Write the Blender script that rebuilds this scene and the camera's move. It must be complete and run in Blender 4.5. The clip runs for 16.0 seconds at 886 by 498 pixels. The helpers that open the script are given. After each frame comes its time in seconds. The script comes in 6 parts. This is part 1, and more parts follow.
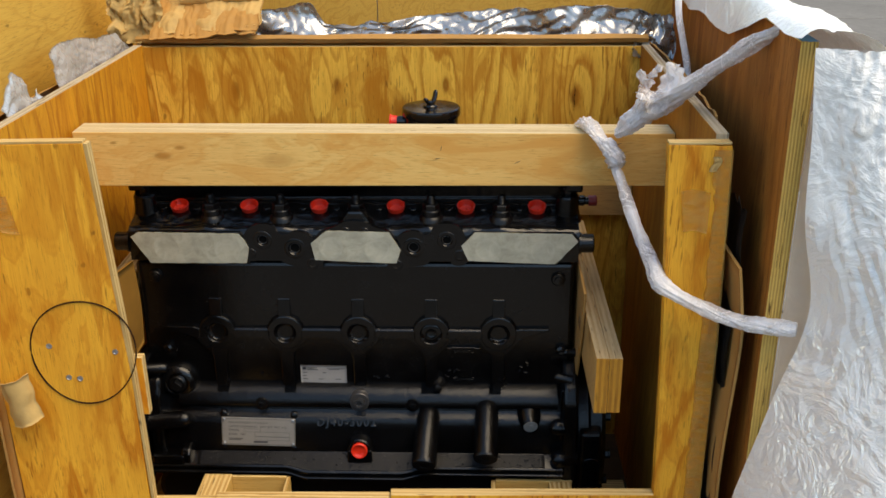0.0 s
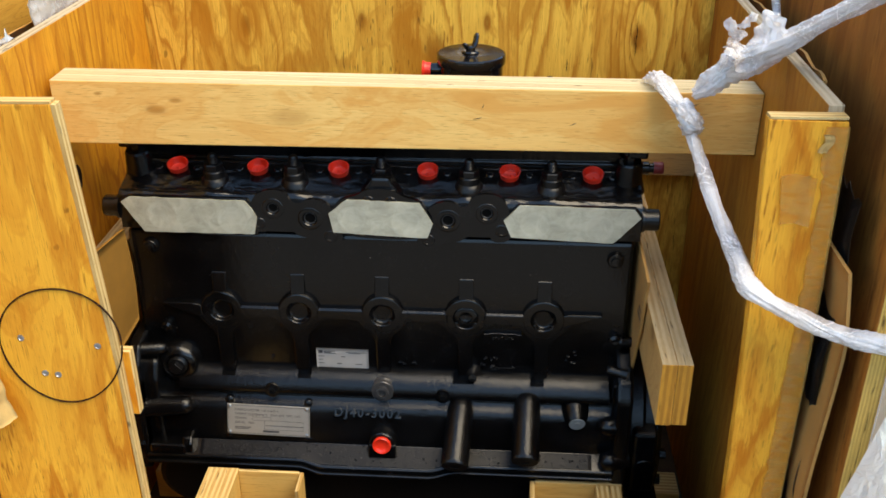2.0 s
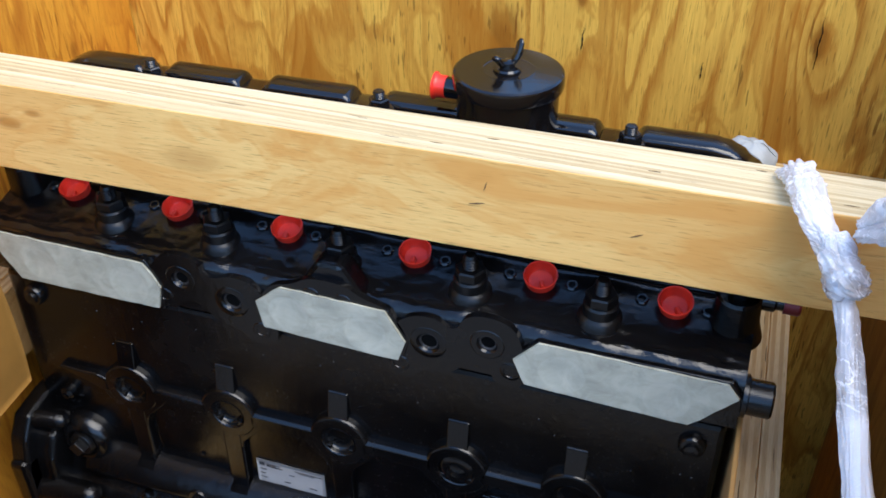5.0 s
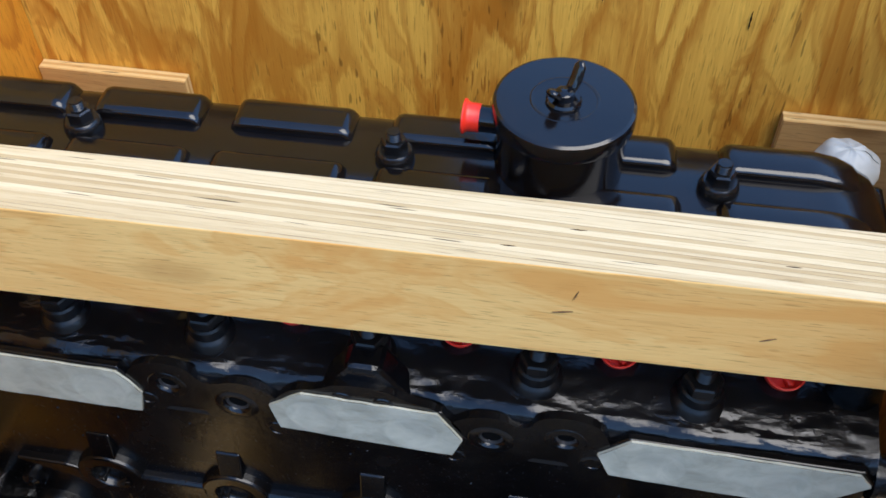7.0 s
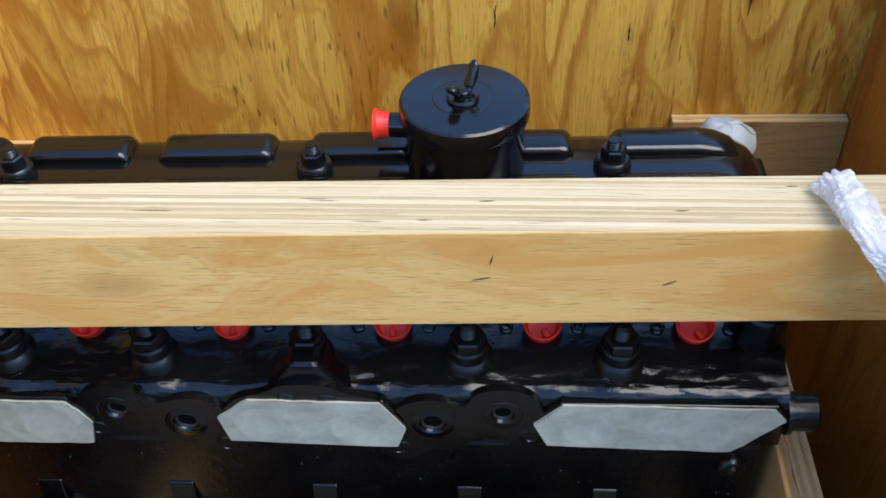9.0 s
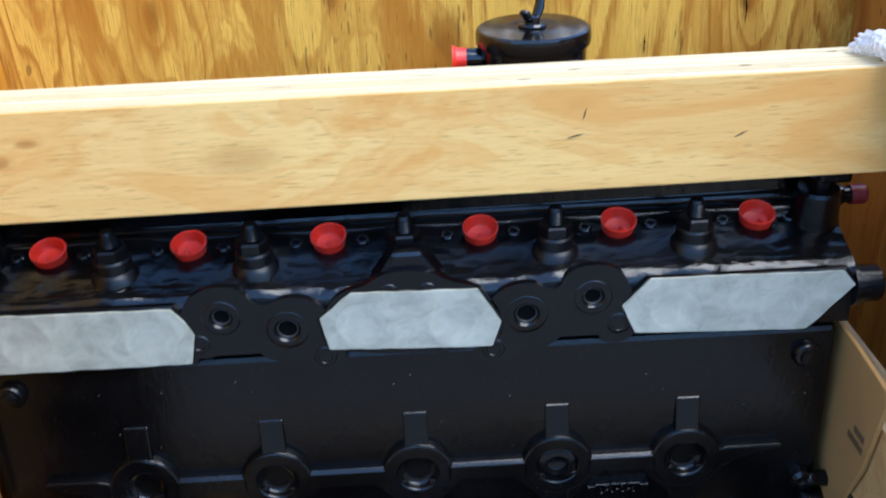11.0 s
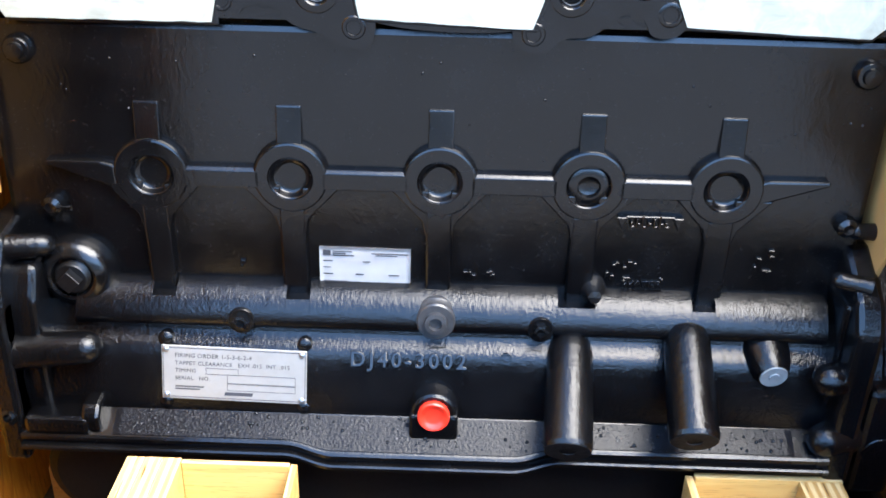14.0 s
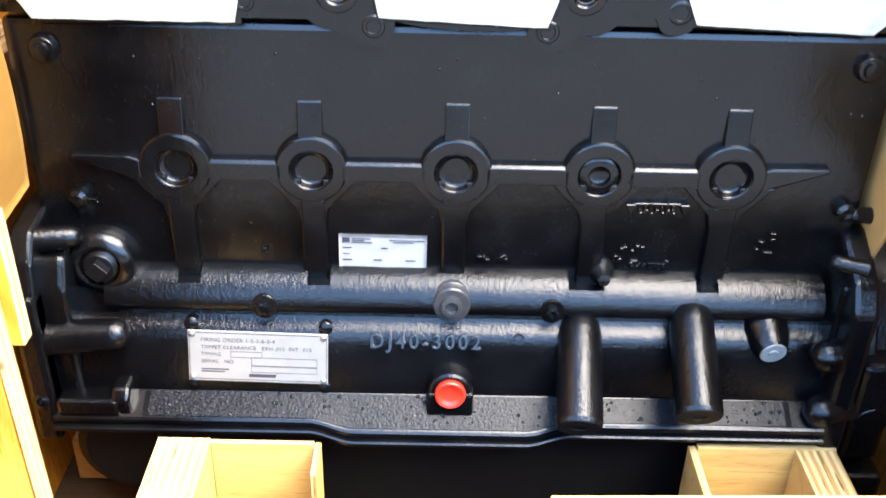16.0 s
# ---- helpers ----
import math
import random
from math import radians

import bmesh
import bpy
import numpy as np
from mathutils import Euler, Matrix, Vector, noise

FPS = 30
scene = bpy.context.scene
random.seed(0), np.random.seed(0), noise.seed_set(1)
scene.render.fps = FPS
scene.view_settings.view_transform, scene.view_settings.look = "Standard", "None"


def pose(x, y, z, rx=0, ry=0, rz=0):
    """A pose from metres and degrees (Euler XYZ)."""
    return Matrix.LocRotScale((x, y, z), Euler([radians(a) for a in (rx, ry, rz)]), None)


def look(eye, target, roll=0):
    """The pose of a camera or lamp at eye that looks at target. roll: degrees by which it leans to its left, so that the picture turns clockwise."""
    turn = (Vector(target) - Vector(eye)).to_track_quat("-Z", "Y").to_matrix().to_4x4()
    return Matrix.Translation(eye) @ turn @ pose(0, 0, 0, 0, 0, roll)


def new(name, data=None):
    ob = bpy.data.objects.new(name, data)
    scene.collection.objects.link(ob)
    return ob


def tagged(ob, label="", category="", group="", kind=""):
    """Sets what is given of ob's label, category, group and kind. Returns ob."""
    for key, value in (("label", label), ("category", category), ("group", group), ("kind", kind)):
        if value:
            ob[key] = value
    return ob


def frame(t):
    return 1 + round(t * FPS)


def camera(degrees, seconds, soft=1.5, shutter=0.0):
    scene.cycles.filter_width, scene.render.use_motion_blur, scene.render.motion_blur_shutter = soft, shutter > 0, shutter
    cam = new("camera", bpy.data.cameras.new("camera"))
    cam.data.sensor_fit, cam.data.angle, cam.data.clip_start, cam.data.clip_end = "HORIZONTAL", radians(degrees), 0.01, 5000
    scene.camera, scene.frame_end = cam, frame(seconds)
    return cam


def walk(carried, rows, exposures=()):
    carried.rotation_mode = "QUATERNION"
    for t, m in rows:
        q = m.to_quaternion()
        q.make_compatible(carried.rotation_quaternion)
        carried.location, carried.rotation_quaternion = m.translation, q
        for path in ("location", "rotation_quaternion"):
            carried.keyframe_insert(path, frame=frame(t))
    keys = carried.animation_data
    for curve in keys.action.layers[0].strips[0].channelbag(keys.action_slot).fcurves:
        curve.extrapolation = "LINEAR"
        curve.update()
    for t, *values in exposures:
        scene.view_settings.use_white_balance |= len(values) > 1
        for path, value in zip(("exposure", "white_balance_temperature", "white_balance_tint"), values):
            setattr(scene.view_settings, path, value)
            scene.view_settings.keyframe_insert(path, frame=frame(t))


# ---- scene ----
# ---- camera and its walk ----
cam = camera(48.96, 16.0, soft=1.6, shutter=0.3)
ROWS = [
    (0, 0.2143, -1.5608, 1.4321, 67.650, 0.419, 1.813),
    (0.5, 0.2227, -1.5450, 1.4299, 67.381, -0.014, 2.130),
    (1, 0.2553, -1.4644, 1.4167, 66.798, -0.872, 4.043),
    (1.5, 0.2408, -1.3883, 1.4075, 64.644, -1.393, 5.183),
    (2, 0.1854, -1.3027, 1.4218, 62.601, 0.019, 3.659),
    (2.5, 0.1481, -1.2314, 1.4332, 60.965, 0.120, 3.105),
    (3, 0.2157, -1.1365, 1.4264, 59.883, 0.565, 7.385),
    (3.2, 0.2579, -1.0853, 1.4242, 59.065, 0.041, 10.617),
    (5.3, 0.3423, -0.5917, 1.3976, 52.546, 0.474, 18.270),
    (5.5, 0.3362, -0.5547, 1.4057, 51.016, 0.807, 18.058),
    (6, 0.2765, -0.4952, 1.4177, 47.638, 0.181, 15.845),
    (6.5, 0.1963, -0.4325, 1.4474, 44.636, -0.053, 12.147),
    (7, 0.1404, -0.3920, 1.4639, 41.459, 0.273, 9.534),
    (7.5, 0.0911, -0.3754, 1.4796, 40.268, -0.187, 7.625),
    (8, 0.0745, -0.3725, 1.4876, 39.988, 0.583, 7.767),
    (8.5, 0.1276, -0.3895, 1.4639, 42.317, 2.333, 5.314),
    (8.7, 0.1640, -0.4266, 1.4575, 44.061, 2.121, 3.577),
    (10.8, 0.0783, -0.7087, 1.2510, 63.207, 2.151, 0.715),
    (11, 0.0311, -0.7231, 1.2270, 63.086, 2.533, -1.928),
    (11.5, 0.0010, -0.7635, 1.1598, 62.306, -0.198, -1.154),
    (12, 0.0365, -0.7990, 1.0983, 62.178, -1.189, 3.783),
    (12.5, 0.0533, -0.8067, 1.0427, 59.822, -1.791, 4.392),
    (13, 0.0350, -0.8054, 1.0056, 58.136, -2.172, 3.335),
    (13.5, 0.0279, -0.7909, 0.9814, 59.269, -1.967, 2.489),
    (14, 0.0177, -0.7909, 0.9656, 62.760, -1.335, 1.264),
    (14.5, 0.0179, -0.7967, 0.9457, 64.001, -0.541, 0.685),
    (15, -0.0016, -0.7885, 0.9574, 62.250, -0.789, -0.823),
    (15.5, -0.0109, -0.7899, 0.9444, 61.466, -0.782, -0.180),
    (16, -0.0159, -0.8009, 1.0188, 59.318, -1.340, -0.010),
]
EXPOSURES = [(0.0, 1.0, 9400, 9), (3.0, 1.7, 8000, 5.5), (5.5, 1.5, 6250, 9.5), (8.5, 1.2, 6300, 9.5), (11.0, 1.75, 5800, 6.5), (12.0, 2.05, 6050, 6.5), (13.0, 3.0, 6450, 8.5), (14.0, 3.35, 6450, 8.5), (14.5, 3.5, 6500, 8.5), (16.0, 3.6, 6800, 9)]
walk(cam, [(t, pose(x, y, z, rx, ry, rz)) for t, x, y, z, rx, ry, rz in ROWS], EXPOSURES)

# ---- world and sun ----
SUN_TURN, SUN_UP = 122.0, 61.0
world = bpy.data.worlds.new("world")
scene.world = world
world.use_nodes = True
wn = world.node_tree
wn.nodes.clear()
sky = wn.nodes.new("ShaderNodeTexSky")
sky.sky_type = "NISHITA"
sky.sun_disc = False
sky.sun_elevation = radians(SUN_UP)
sky.sun_rotation = radians(SUN_TURN)
sky.air_density, sky.dust_density, sky.ozone_density = 1.0, 0.1, 2.5
wbg = wn.nodes.new("ShaderNodeBackground")
wbg.inputs["Strength"].default_value = 0.19
wout = wn.nodes.new("ShaderNodeOutputWorld")
deep = wn.nodes.new("ShaderNodeHueSaturation")
deep.inputs["Saturation"].default_value = 1.08
wn.links.new(sky.outputs[0], deep.inputs["Color"])
wn.links.new(deep.outputs[0], wbg.inputs["Color"])
wn.links.new(wbg.outputs[0], wout.inputs["Surface"])
sun = new("sun", bpy.data.lights.new("sun", "SUN"))
sun.data.energy, sun.data.angle, sun.data.color = 1.8, radians(50), (1.0, 0.91, 0.78)
sun.matrix_world = look((3 * math.sin(radians(SUN_TURN)) * math.cos(radians(SUN_UP)), 3 * math.cos(radians(SUN_TURN)) * math.cos(radians(SUN_UP)), 3 * math.sin(radians(SUN_UP))), (0, 0, 0))


# ---- materials ----
class Nodes:
    """A small writer of node materials."""

    def __init__(self, name):
        self.mat = bpy.data.materials.new(name)
        self.mat.use_nodes = True
        self.t = self.mat.node_tree
        self.t.nodes.clear()
        self.out = self.t.nodes.new("ShaderNodeOutputMaterial")

    def put(self, value, socket):
        if isinstance(value, bpy.types.NodeSocket):
            self.t.links.new(value, socket)
        elif value is not None:
            socket.default_value = value

    def node(self, kind, **values):
        n = self.t.nodes.new(kind)
        for k, v in values.items():
            self.put(v, n.inputs[k.replace("_", " ")])
        return n

    def coord(self, offset=(0, 0, 0), scale=(1, 1, 1), turn=(0, 0, 0)):
        c = self.t.nodes.new("ShaderNodeTexCoord")
        m = self.node("ShaderNodeMapping", Location=offset, Scale=scale, Rotation=turn)
        self.put(c.outputs["Object"], m.inputs["Vector"])
        return m.outputs[0]

    def noise(self, vec, scale, detail=4.0, rough=0.5, distort=0.0):
        return self.node("ShaderNodeTexNoise", Vector=vec, Scale=scale, Detail=detail, Roughness=rough, Distortion=distort).outputs[0]

    def math(self, op, a, b=0.0, c=0.0):
        n = self.t.nodes.new("ShaderNodeMath")
        n.operation = op
        for i, v in enumerate((a, b, c)):
            self.put(v, n.inputs[i])
        return n.outputs[0]

    def ramp(self, fac, stops):
        n = self.t.nodes.new("ShaderNodeValToRGB")
        e = n.color_ramp.elements
        while len(e) < len(stops):
            e.new(0.5)
        for el, (p, c) in zip(e, stops):
            el.position = p
            el.color = (*c, 1) if isinstance(c, tuple) else (c, c, c, 1)
        self.put(fac, n.inputs[0])
        return n.outputs[0]

    def mix(self, fac, a, b, blend="MIX"):
        n = self.t.nodes.new("ShaderNodeMix")
        n.data_type, n.blend_type = "RGBA", blend
        for s, v in ((n.inputs[0], fac), (n.inputs[6], a), (n.inputs[7], b)):
            self.put((*v, 1) if isinstance(v, tuple) and len(v) == 3 else v, s)
        return n.outputs[2]

    def bump(self, height, strength, distance=0.001, normal=None):
        n = self.node("ShaderNodeBump", Height=height, Strength=strength, Distance=distance)
        if normal:
            self.put(normal, n.inputs["Normal"])
        return n.outputs[0]

    def principled(self, color, rough=0.5, metal=0.0, normal=None, **more):
        n = self.t.nodes.new("ShaderNodeBsdfPrincipled")
        self.put((*color, 1) if isinstance(color, tuple) and len(color) == 3 else color, n.inputs["Base Color"])
        self.put(rough, n.inputs["Roughness"])
        self.put(metal, n.inputs["Metallic"])
        if normal:
            self.put(normal, n.inputs["Normal"])
        for k, v in more.items():
            self.put(v, n.inputs[k.replace("_", " ")])
        return n

    def done(self, shader):
        self.t.links.new(shader if isinstance(shader, bpy.types.NodeSocket) else shader.outputs[0], self.out.inputs["Surface"])
        return self.mat


def stretch(axis, along, across):
    return tuple(along if a == axis else across for a in "xyz")


def plywood_face(name, axis, light, dark, seed=0.0, bands=14.0, contrast=0.75, knots=True, wide=1.0, warm=0.0, eyes=()):
    """Rotary-cut softwood veneer: growth rings as drawn-out contour lines along the grain, with fibres, pores and stains."""
    n = Nodes(name)
    off = (seed * 1.7, seed * 2.3, seed * 3.1)
    broad = n.noise(n.coord(off, stretch(axis, 1.1 * wide, 7.0 * wide)), 1.0, 2.5, 0.5, 0.45)
    wob = n.noise(n.coord(off, stretch(axis, 9.0, 70.0)), 1.0, 4.0, 0.65)
    v = n.math("ADD", n.math("MULTIPLY", broad, bands), n.math("MULTIPLY", wob, 0.75))
    core = None
    for p, r, pull in eyes:
        sc = [0.0 if q is None else 1 / (r * (2.4 if a == axis else 1.0)) for a, q in zip("xyz", p)]
        far = n.t.nodes.new("ShaderNodeVectorMath")
        far.operation = "LENGTH"
        n.put(n.coord(tuple(-(q or 0.0) * k for q, k in zip(p, sc)), tuple(sc)), far.inputs[0])
        d = n.math("ADD", far.outputs["Value"], n.math("MULTIPLY", n.math("SUBTRACT", wob, 0.5), 0.8))
        v = n.math("ADD", v, n.math("MULTIPLY", n.math("POWER", 2.718, n.math("MULTIPLY", d, -0.35)), pull))
        c1 = n.math("MULTIPLY", n.ramp(d, [(0.20, 1.0), (0.50, 0.75), (0.62, 0.35), (0.90, 0.0)]), min(1.0, abs(pull) * 0.5))
        core = c1 if core is None else n.math("MAXIMUM", core, c1)
    saw = n.math("FRACT", v)
    ring = n.ramp(saw, [(0.0, 0.0), (0.40, 0.04), (0.66, 0.30), (0.84, 1.0), (0.94, 0.80), (1.0, 0.0)])
    gate = n.ramp(n.noise(n.coord(off, stretch(axis, 1.5, 6.0)), 1.0, 2.0), [(0.30, 0.45), (0.58, 1.0)])
    ring = n.math("MULTIPLY", n.math("MULTIPLY", ring, gate), contrast)
    fibre = n.noise(n.coord(off, stretch(axis, 14.0, 520.0)), 1.0, 3.0, 0.65)
    pores = n.ramp(n.noise(n.coord(off, stretch(axis, 40.0, 900.0)), 1.0, 2.0, 0.5), [(0.30, 1.0), (0.40, 0.0)])
    fleck = n.ramp(n.noise(n.coord((seed, 7, 2), stretch(axis, 22.0, 210.0)), 1.0, 2.0, 0.55), [(0.60, 0.0), (0.68, 1.0)])
    patch = n.ramp(n.noise(n.coord((seed, 9, 4), stretch(axis, 2.0, 7.0)), 1.0, 2.0), [(0.46, 0.0), (0.60, 1.0)])
    blot = n.noise(n.coord(off), 7.0, 4.0, 0.6)
    mid = tuple((a * 0.45 + b * 0.55) for a, b in zip(light, dark))
    col = n.mix(ring, light, dark)
    col = n.mix(n.ramp(fibre, [(0.3, 0.0), (0.72, 0.62)]), col, mid)
    col = n.mix(n.ramp(blot, [(0.45, 0.0), (0.75, 0.35)]), col, mid)
    col = n.mix(n.math("MULTIPLY", pores, 0.50), col, tuple(c * 0.45 for c in dark))
    col = n.mix(n.math("MULTIPLY", n.math("MULTIPLY", fleck, patch), 0.8 * contrast), col, tuple(c * 0.6 for c in dark))
    if core:
        col = n.mix(n.math("MULTIPLY", core, 0.9), col, tuple(c * 0.62 for c in dark))
    if knots:
        vo = n.node("ShaderNodeTexVoronoi", Vector=n.coord(off, stretch(axis, 2.2, 4.2)), Scale=1.0, Randomness=1.0)
        d = vo.outputs["Distance"]
        col = n.mix(n.ramp(d, [(0.0, 0.9), (0.045, 0.75), (0.075, 0.25), (0.13, 0.0)]), col, tuple(c * 0.55 for c in dark))
        scratch = n.noise(n.coord((seed, 3, 1), stretch(axis, 30.0, 60.0)), 1.0, 1.0, 0.4)
        col = n.mix(n.ramp(scratch, [(0.76, 0.0), (0.80, 0.55)]), col, tuple(c * 0.22 for c in dark))
    if warm:
        cloud = n.noise(n.coord((seed, 5, 1), stretch(axis, 4.0, 13.0)), 1.0, 4.0, 0.55, 1.2)
        col = n.mix(n.ramp(cloud, [(0.47, 0.0), (0.50, 0.45 * warm), (0.55, 0.20 * warm), (0.62, 0.70 * warm)]), col, (dark[0] * 1.1, dark[1] * 1.15, dark[2] * 1.2))
        dash = n.ramp(n.noise(n.coord((seed, 8, 6), stretch(axis, 34.0, 260.0)), 1.0, 1.0, 0.4), [(0.68, 0.0), (0.73, 1.0)])
        where = n.ramp(n.noise(n.coord((seed, 2, 8), stretch(axis, 1.2, 5.0)), 1.0, 1.0), [(0.50, 0.0), (0.58, 1.0)])
        col = n.mix(n.math("MULTIPLY", n.math("MULTIPLY", dash, where), 0.55 if axis == "z" else 0.0), col, tuple(c * 0.2 for c in dark))
    h = n.math("ADD", n.math("MULTIPLY", fibre, 0.6), n.math("MULTIPLY", ring, 0.5))
    return n.done(n.principled(col, n.ramp(fibre, [(0.2, 0.55), (0.8, 0.72)]), normal=n.bump(h, 0.35, 0.0006), Specular_IOR_Level=0.22))


def plywood_edge(name, axis, light, dark, pitch=0.0042, seed=0.0):
    """The sawn edge of plywood: thin plies across the thickness, alternately long grain and end grain, with voids."""
    n = Nodes(name)
    k = "xyz".index(axis)
    sc = [0.0, 0.0, 0.0]
    sc[k] = 1.0 / pitch
    sep = n.node("ShaderNodeSeparateXYZ", Vector=n.coord((seed, seed, seed), tuple(sc)))
    wav = n.noise(n.coord((seed, 0, 0)), 9.0, 3.0, 0.6)
    v = n.math("ADD", sep.outputs[k], n.math("MULTIPLY", wav, 0.75))
    ply = n.ramp(n.math("PINGPONG", v, 1.0), [(0.0, 0.0), (0.42, 0.08), (0.58, 0.85), (1.0, 1.0)])
    amount = n.ramp(n.noise(n.coord((seed, 2, 5)), 5.0, 2.0), [(0.35, 0.35), (0.65, 1.0)])
    rough = n.noise(n.coord((seed, 1, 0), tuple(700.0 if i == k else 60.0 for i in range(3))), 1.0, 3.0, 0.7)
    voids = n.ramp(n.noise(n.coord((seed, 1, 3), tuple(420.0 if i == k else 22.0 for i in range(3))), 1.0, 1.0, 0.4), [(0.27, 1.0), (0.31, 0.0)])
    col = n.mix(n.math("MULTIPLY", ply, amount), light, dark)
    col = n.mix(n.ramp(rough, [(0.35, 0.0), (0.8, 0.4)]), col, tuple(c * 0.7 for c in dark))
    col = n.mix(n.math("MULTIPLY", voids, 0.85), col, tuple(c * 0.16 for c in dark))
    h = n.math("SUBTRACT", n.math("ADD", n.math("MULTIPLY", ply, 0.6), rough), n.math("MULTIPLY", voids, 2.0))
    return n.done(n.principled(col, 0.75, normal=n.bump(h, 0.5, 0.0008), Specular_IOR_Level=0.25))


def laminated_edge(name, light, dark, seed=0.0):
    """The sawn top of a laminated beam: plies of uneven thickness across y, each of its own shade, with broken glue lines and splits."""
    n = Nodes(name)
    warp = n.noise(n.coord((seed, 0, 0), (0.0, 75.0, 0.0)), 1.0, 2.0, 0.6)
    wav = n.noise(n.coord((seed, 3, 0), (2.2, 60.0, 0.0)), 1.0, 3.0, 0.6)
    sep = n.node("ShaderNodeSeparateXYZ", Vector=n.coord((0, seed, 0), (0.0, 1.0 / 0.0036, 0.0)))
    v = n.math("ADD", n.math("ADD", sep.outputs[1], n.math("MULTIPLY", warp, 2.6)), n.math("MULTIPLY", wav, 0.55))
    shade = n.t.nodes.new("ShaderNodeTexWhiteNoise")
    shade.noise_dimensions = "1D"
    n.put(n.math("FLOOR", v), shade.inputs["W"])
    edge = n.math("ABSOLUTE", n.math("SUBTRACT", n.math("FRACT", v), 0.5))
    gate = n.ramp(n.noise(n.coord((seed, 5, 1), (7.0, 160.0, 0.0)), 1.0, 3.0, 0.6), [(0.42, 0.0), (0.60, 1.0)])
    glue = n.math("MULTIPLY", n.ramp(edge, [(0.40, 0.0), (0.49, 1.0)]), gate)
    fibre = n.noise(n.coord((seed, 1, 0), (26.0, 900.0, 0.0)), 1.0, 4.0, 0.7)
    patch = n.noise(n.coord((seed, 2, 5), (3.0, 26.0, 0.0)), 1.0, 3.0, 0.55)
    split = n.ramp(n.noise(n.coord((seed, 9, 3), (18.0, 620.0, 0.0)), 1.0, 1.0, 0.4), [(0.25, 1.0), (0.30, 0.0)])
    pale = tuple(min(1.0, c * k) for c, k in zip(light, (1.18, 1.24, 1.40)))
    mid = tuple(a * 0.62 + b * 0.38 for a, b in zip(light, dark))
    col = n.mix(n.ramp(shade.outputs["Value"], [(0.15, 0.0), (0.85, 1.0)]), pale, mid)
    col = n.mix(n.ramp(patch, [(0.40, 0.0), (0.68, 0.55)]), col, light)
    col = n.mix(n.math("MULTIPLY", n.ramp(fibre, [(0.45, 0.0), (0.78, 1.0)]), 0.40), col, dark)
    col = n.mix(n.math("MULTIPLY", glue, 0.75), col, tuple(c * 0.75 for c in dark))
    col = n.mix(n.math("MULTIPLY", split, 0.85), col, tuple(c * 0.14 for c in dark))
    h = n.math("SUBTRACT", n.math("ADD", fibre, n.math("MULTIPLY", shade.outputs["Value"], 0.4)), n.math("MULTIPLY", n.math("ADD", split, glue), 1.2))
    return n.done(n.principled(col, 0.72, normal=n.bump(h, 0.5, 0.0008), Specular_IOR_Level=0.25))


def gloss_paint(name, base, rough=0.22, peel=0.25, grain=900.0, speck=0.0, lump=1.0, size=130.0, fine_share=0.24, shine=0.55, drawn=1.0):
    """Thick black enamel over a sand casting."""
    n = Nodes(name)
    c = n.coord()
    fine = n.noise(c, grain, 3.0, 0.6)
    lumps = n.noise(n.coord((0, 0, 0), (drawn, 1.0, 0.45 if drawn == 1.0 else 1.0)), size, 3.0, 0.45, 0.6)
    dust = n.ramp(n.noise(c, 420.0, 2.0, 0.5), [(0.68, 0.0), (0.75, 1.0)])
    wear = n.noise(c, 14.0, 4.0, 0.6)
    col = n.mix(n.ramp(wear, [(0.4, 0.0), (0.75, 0.6)]), base, tuple(b * 2.0 + 0.002 for b in base))
    col = n.mix(n.math("MULTIPLY", dust, min(1.0, 0.008 + speck)), col, (0.20, 0.19, 0.185))
    h = n.math("ADD", n.math("MULTIPLY", fine, fine_share), n.math("MULTIPLY", lumps, lump))
    rg = n.math("ADD", n.ramp(wear, [(0.3, rough * 0.8), (0.8, rough * 1.5)]), n.math("MULTIPLY", dust, 0.10))
    return n.done(n.principled(col, rg, normal=n.bump(h, peel, 0.0014), Specular_IOR_Level=shine))


def plain(name, color, rough=0.5, metal=0.0, vary=0.25, scale=60.0, relief=0.15, dist=0.0006, **more):
    """A surface with mottling at two scales and slight relief."""
    n = Nodes(name)
    c = n.coord()
    a, b = n.noise(c, scale, 4.0, 0.6), n.noise(c, scale * 0.17, 3.0, 0.5)
    f = n.math("ADD", n.math("MULTIPLY", a, 0.5), n.math("MULTIPLY", b, 0.5))
    col = n.mix(n.ramp(f, [(0.3, 0.0), (0.7, 1.0)]), tuple(x * (1 - vary) for x in color), tuple(min(1, x * (1 + vary * 0.6)) for x in color))
    return n.done(n.principled(col, n.ramp(a, [(0.3, rough * 0.85), (0.7, min(1, rough * 1.15))]), metal, normal=n.bump(a, relief, dist), **more))


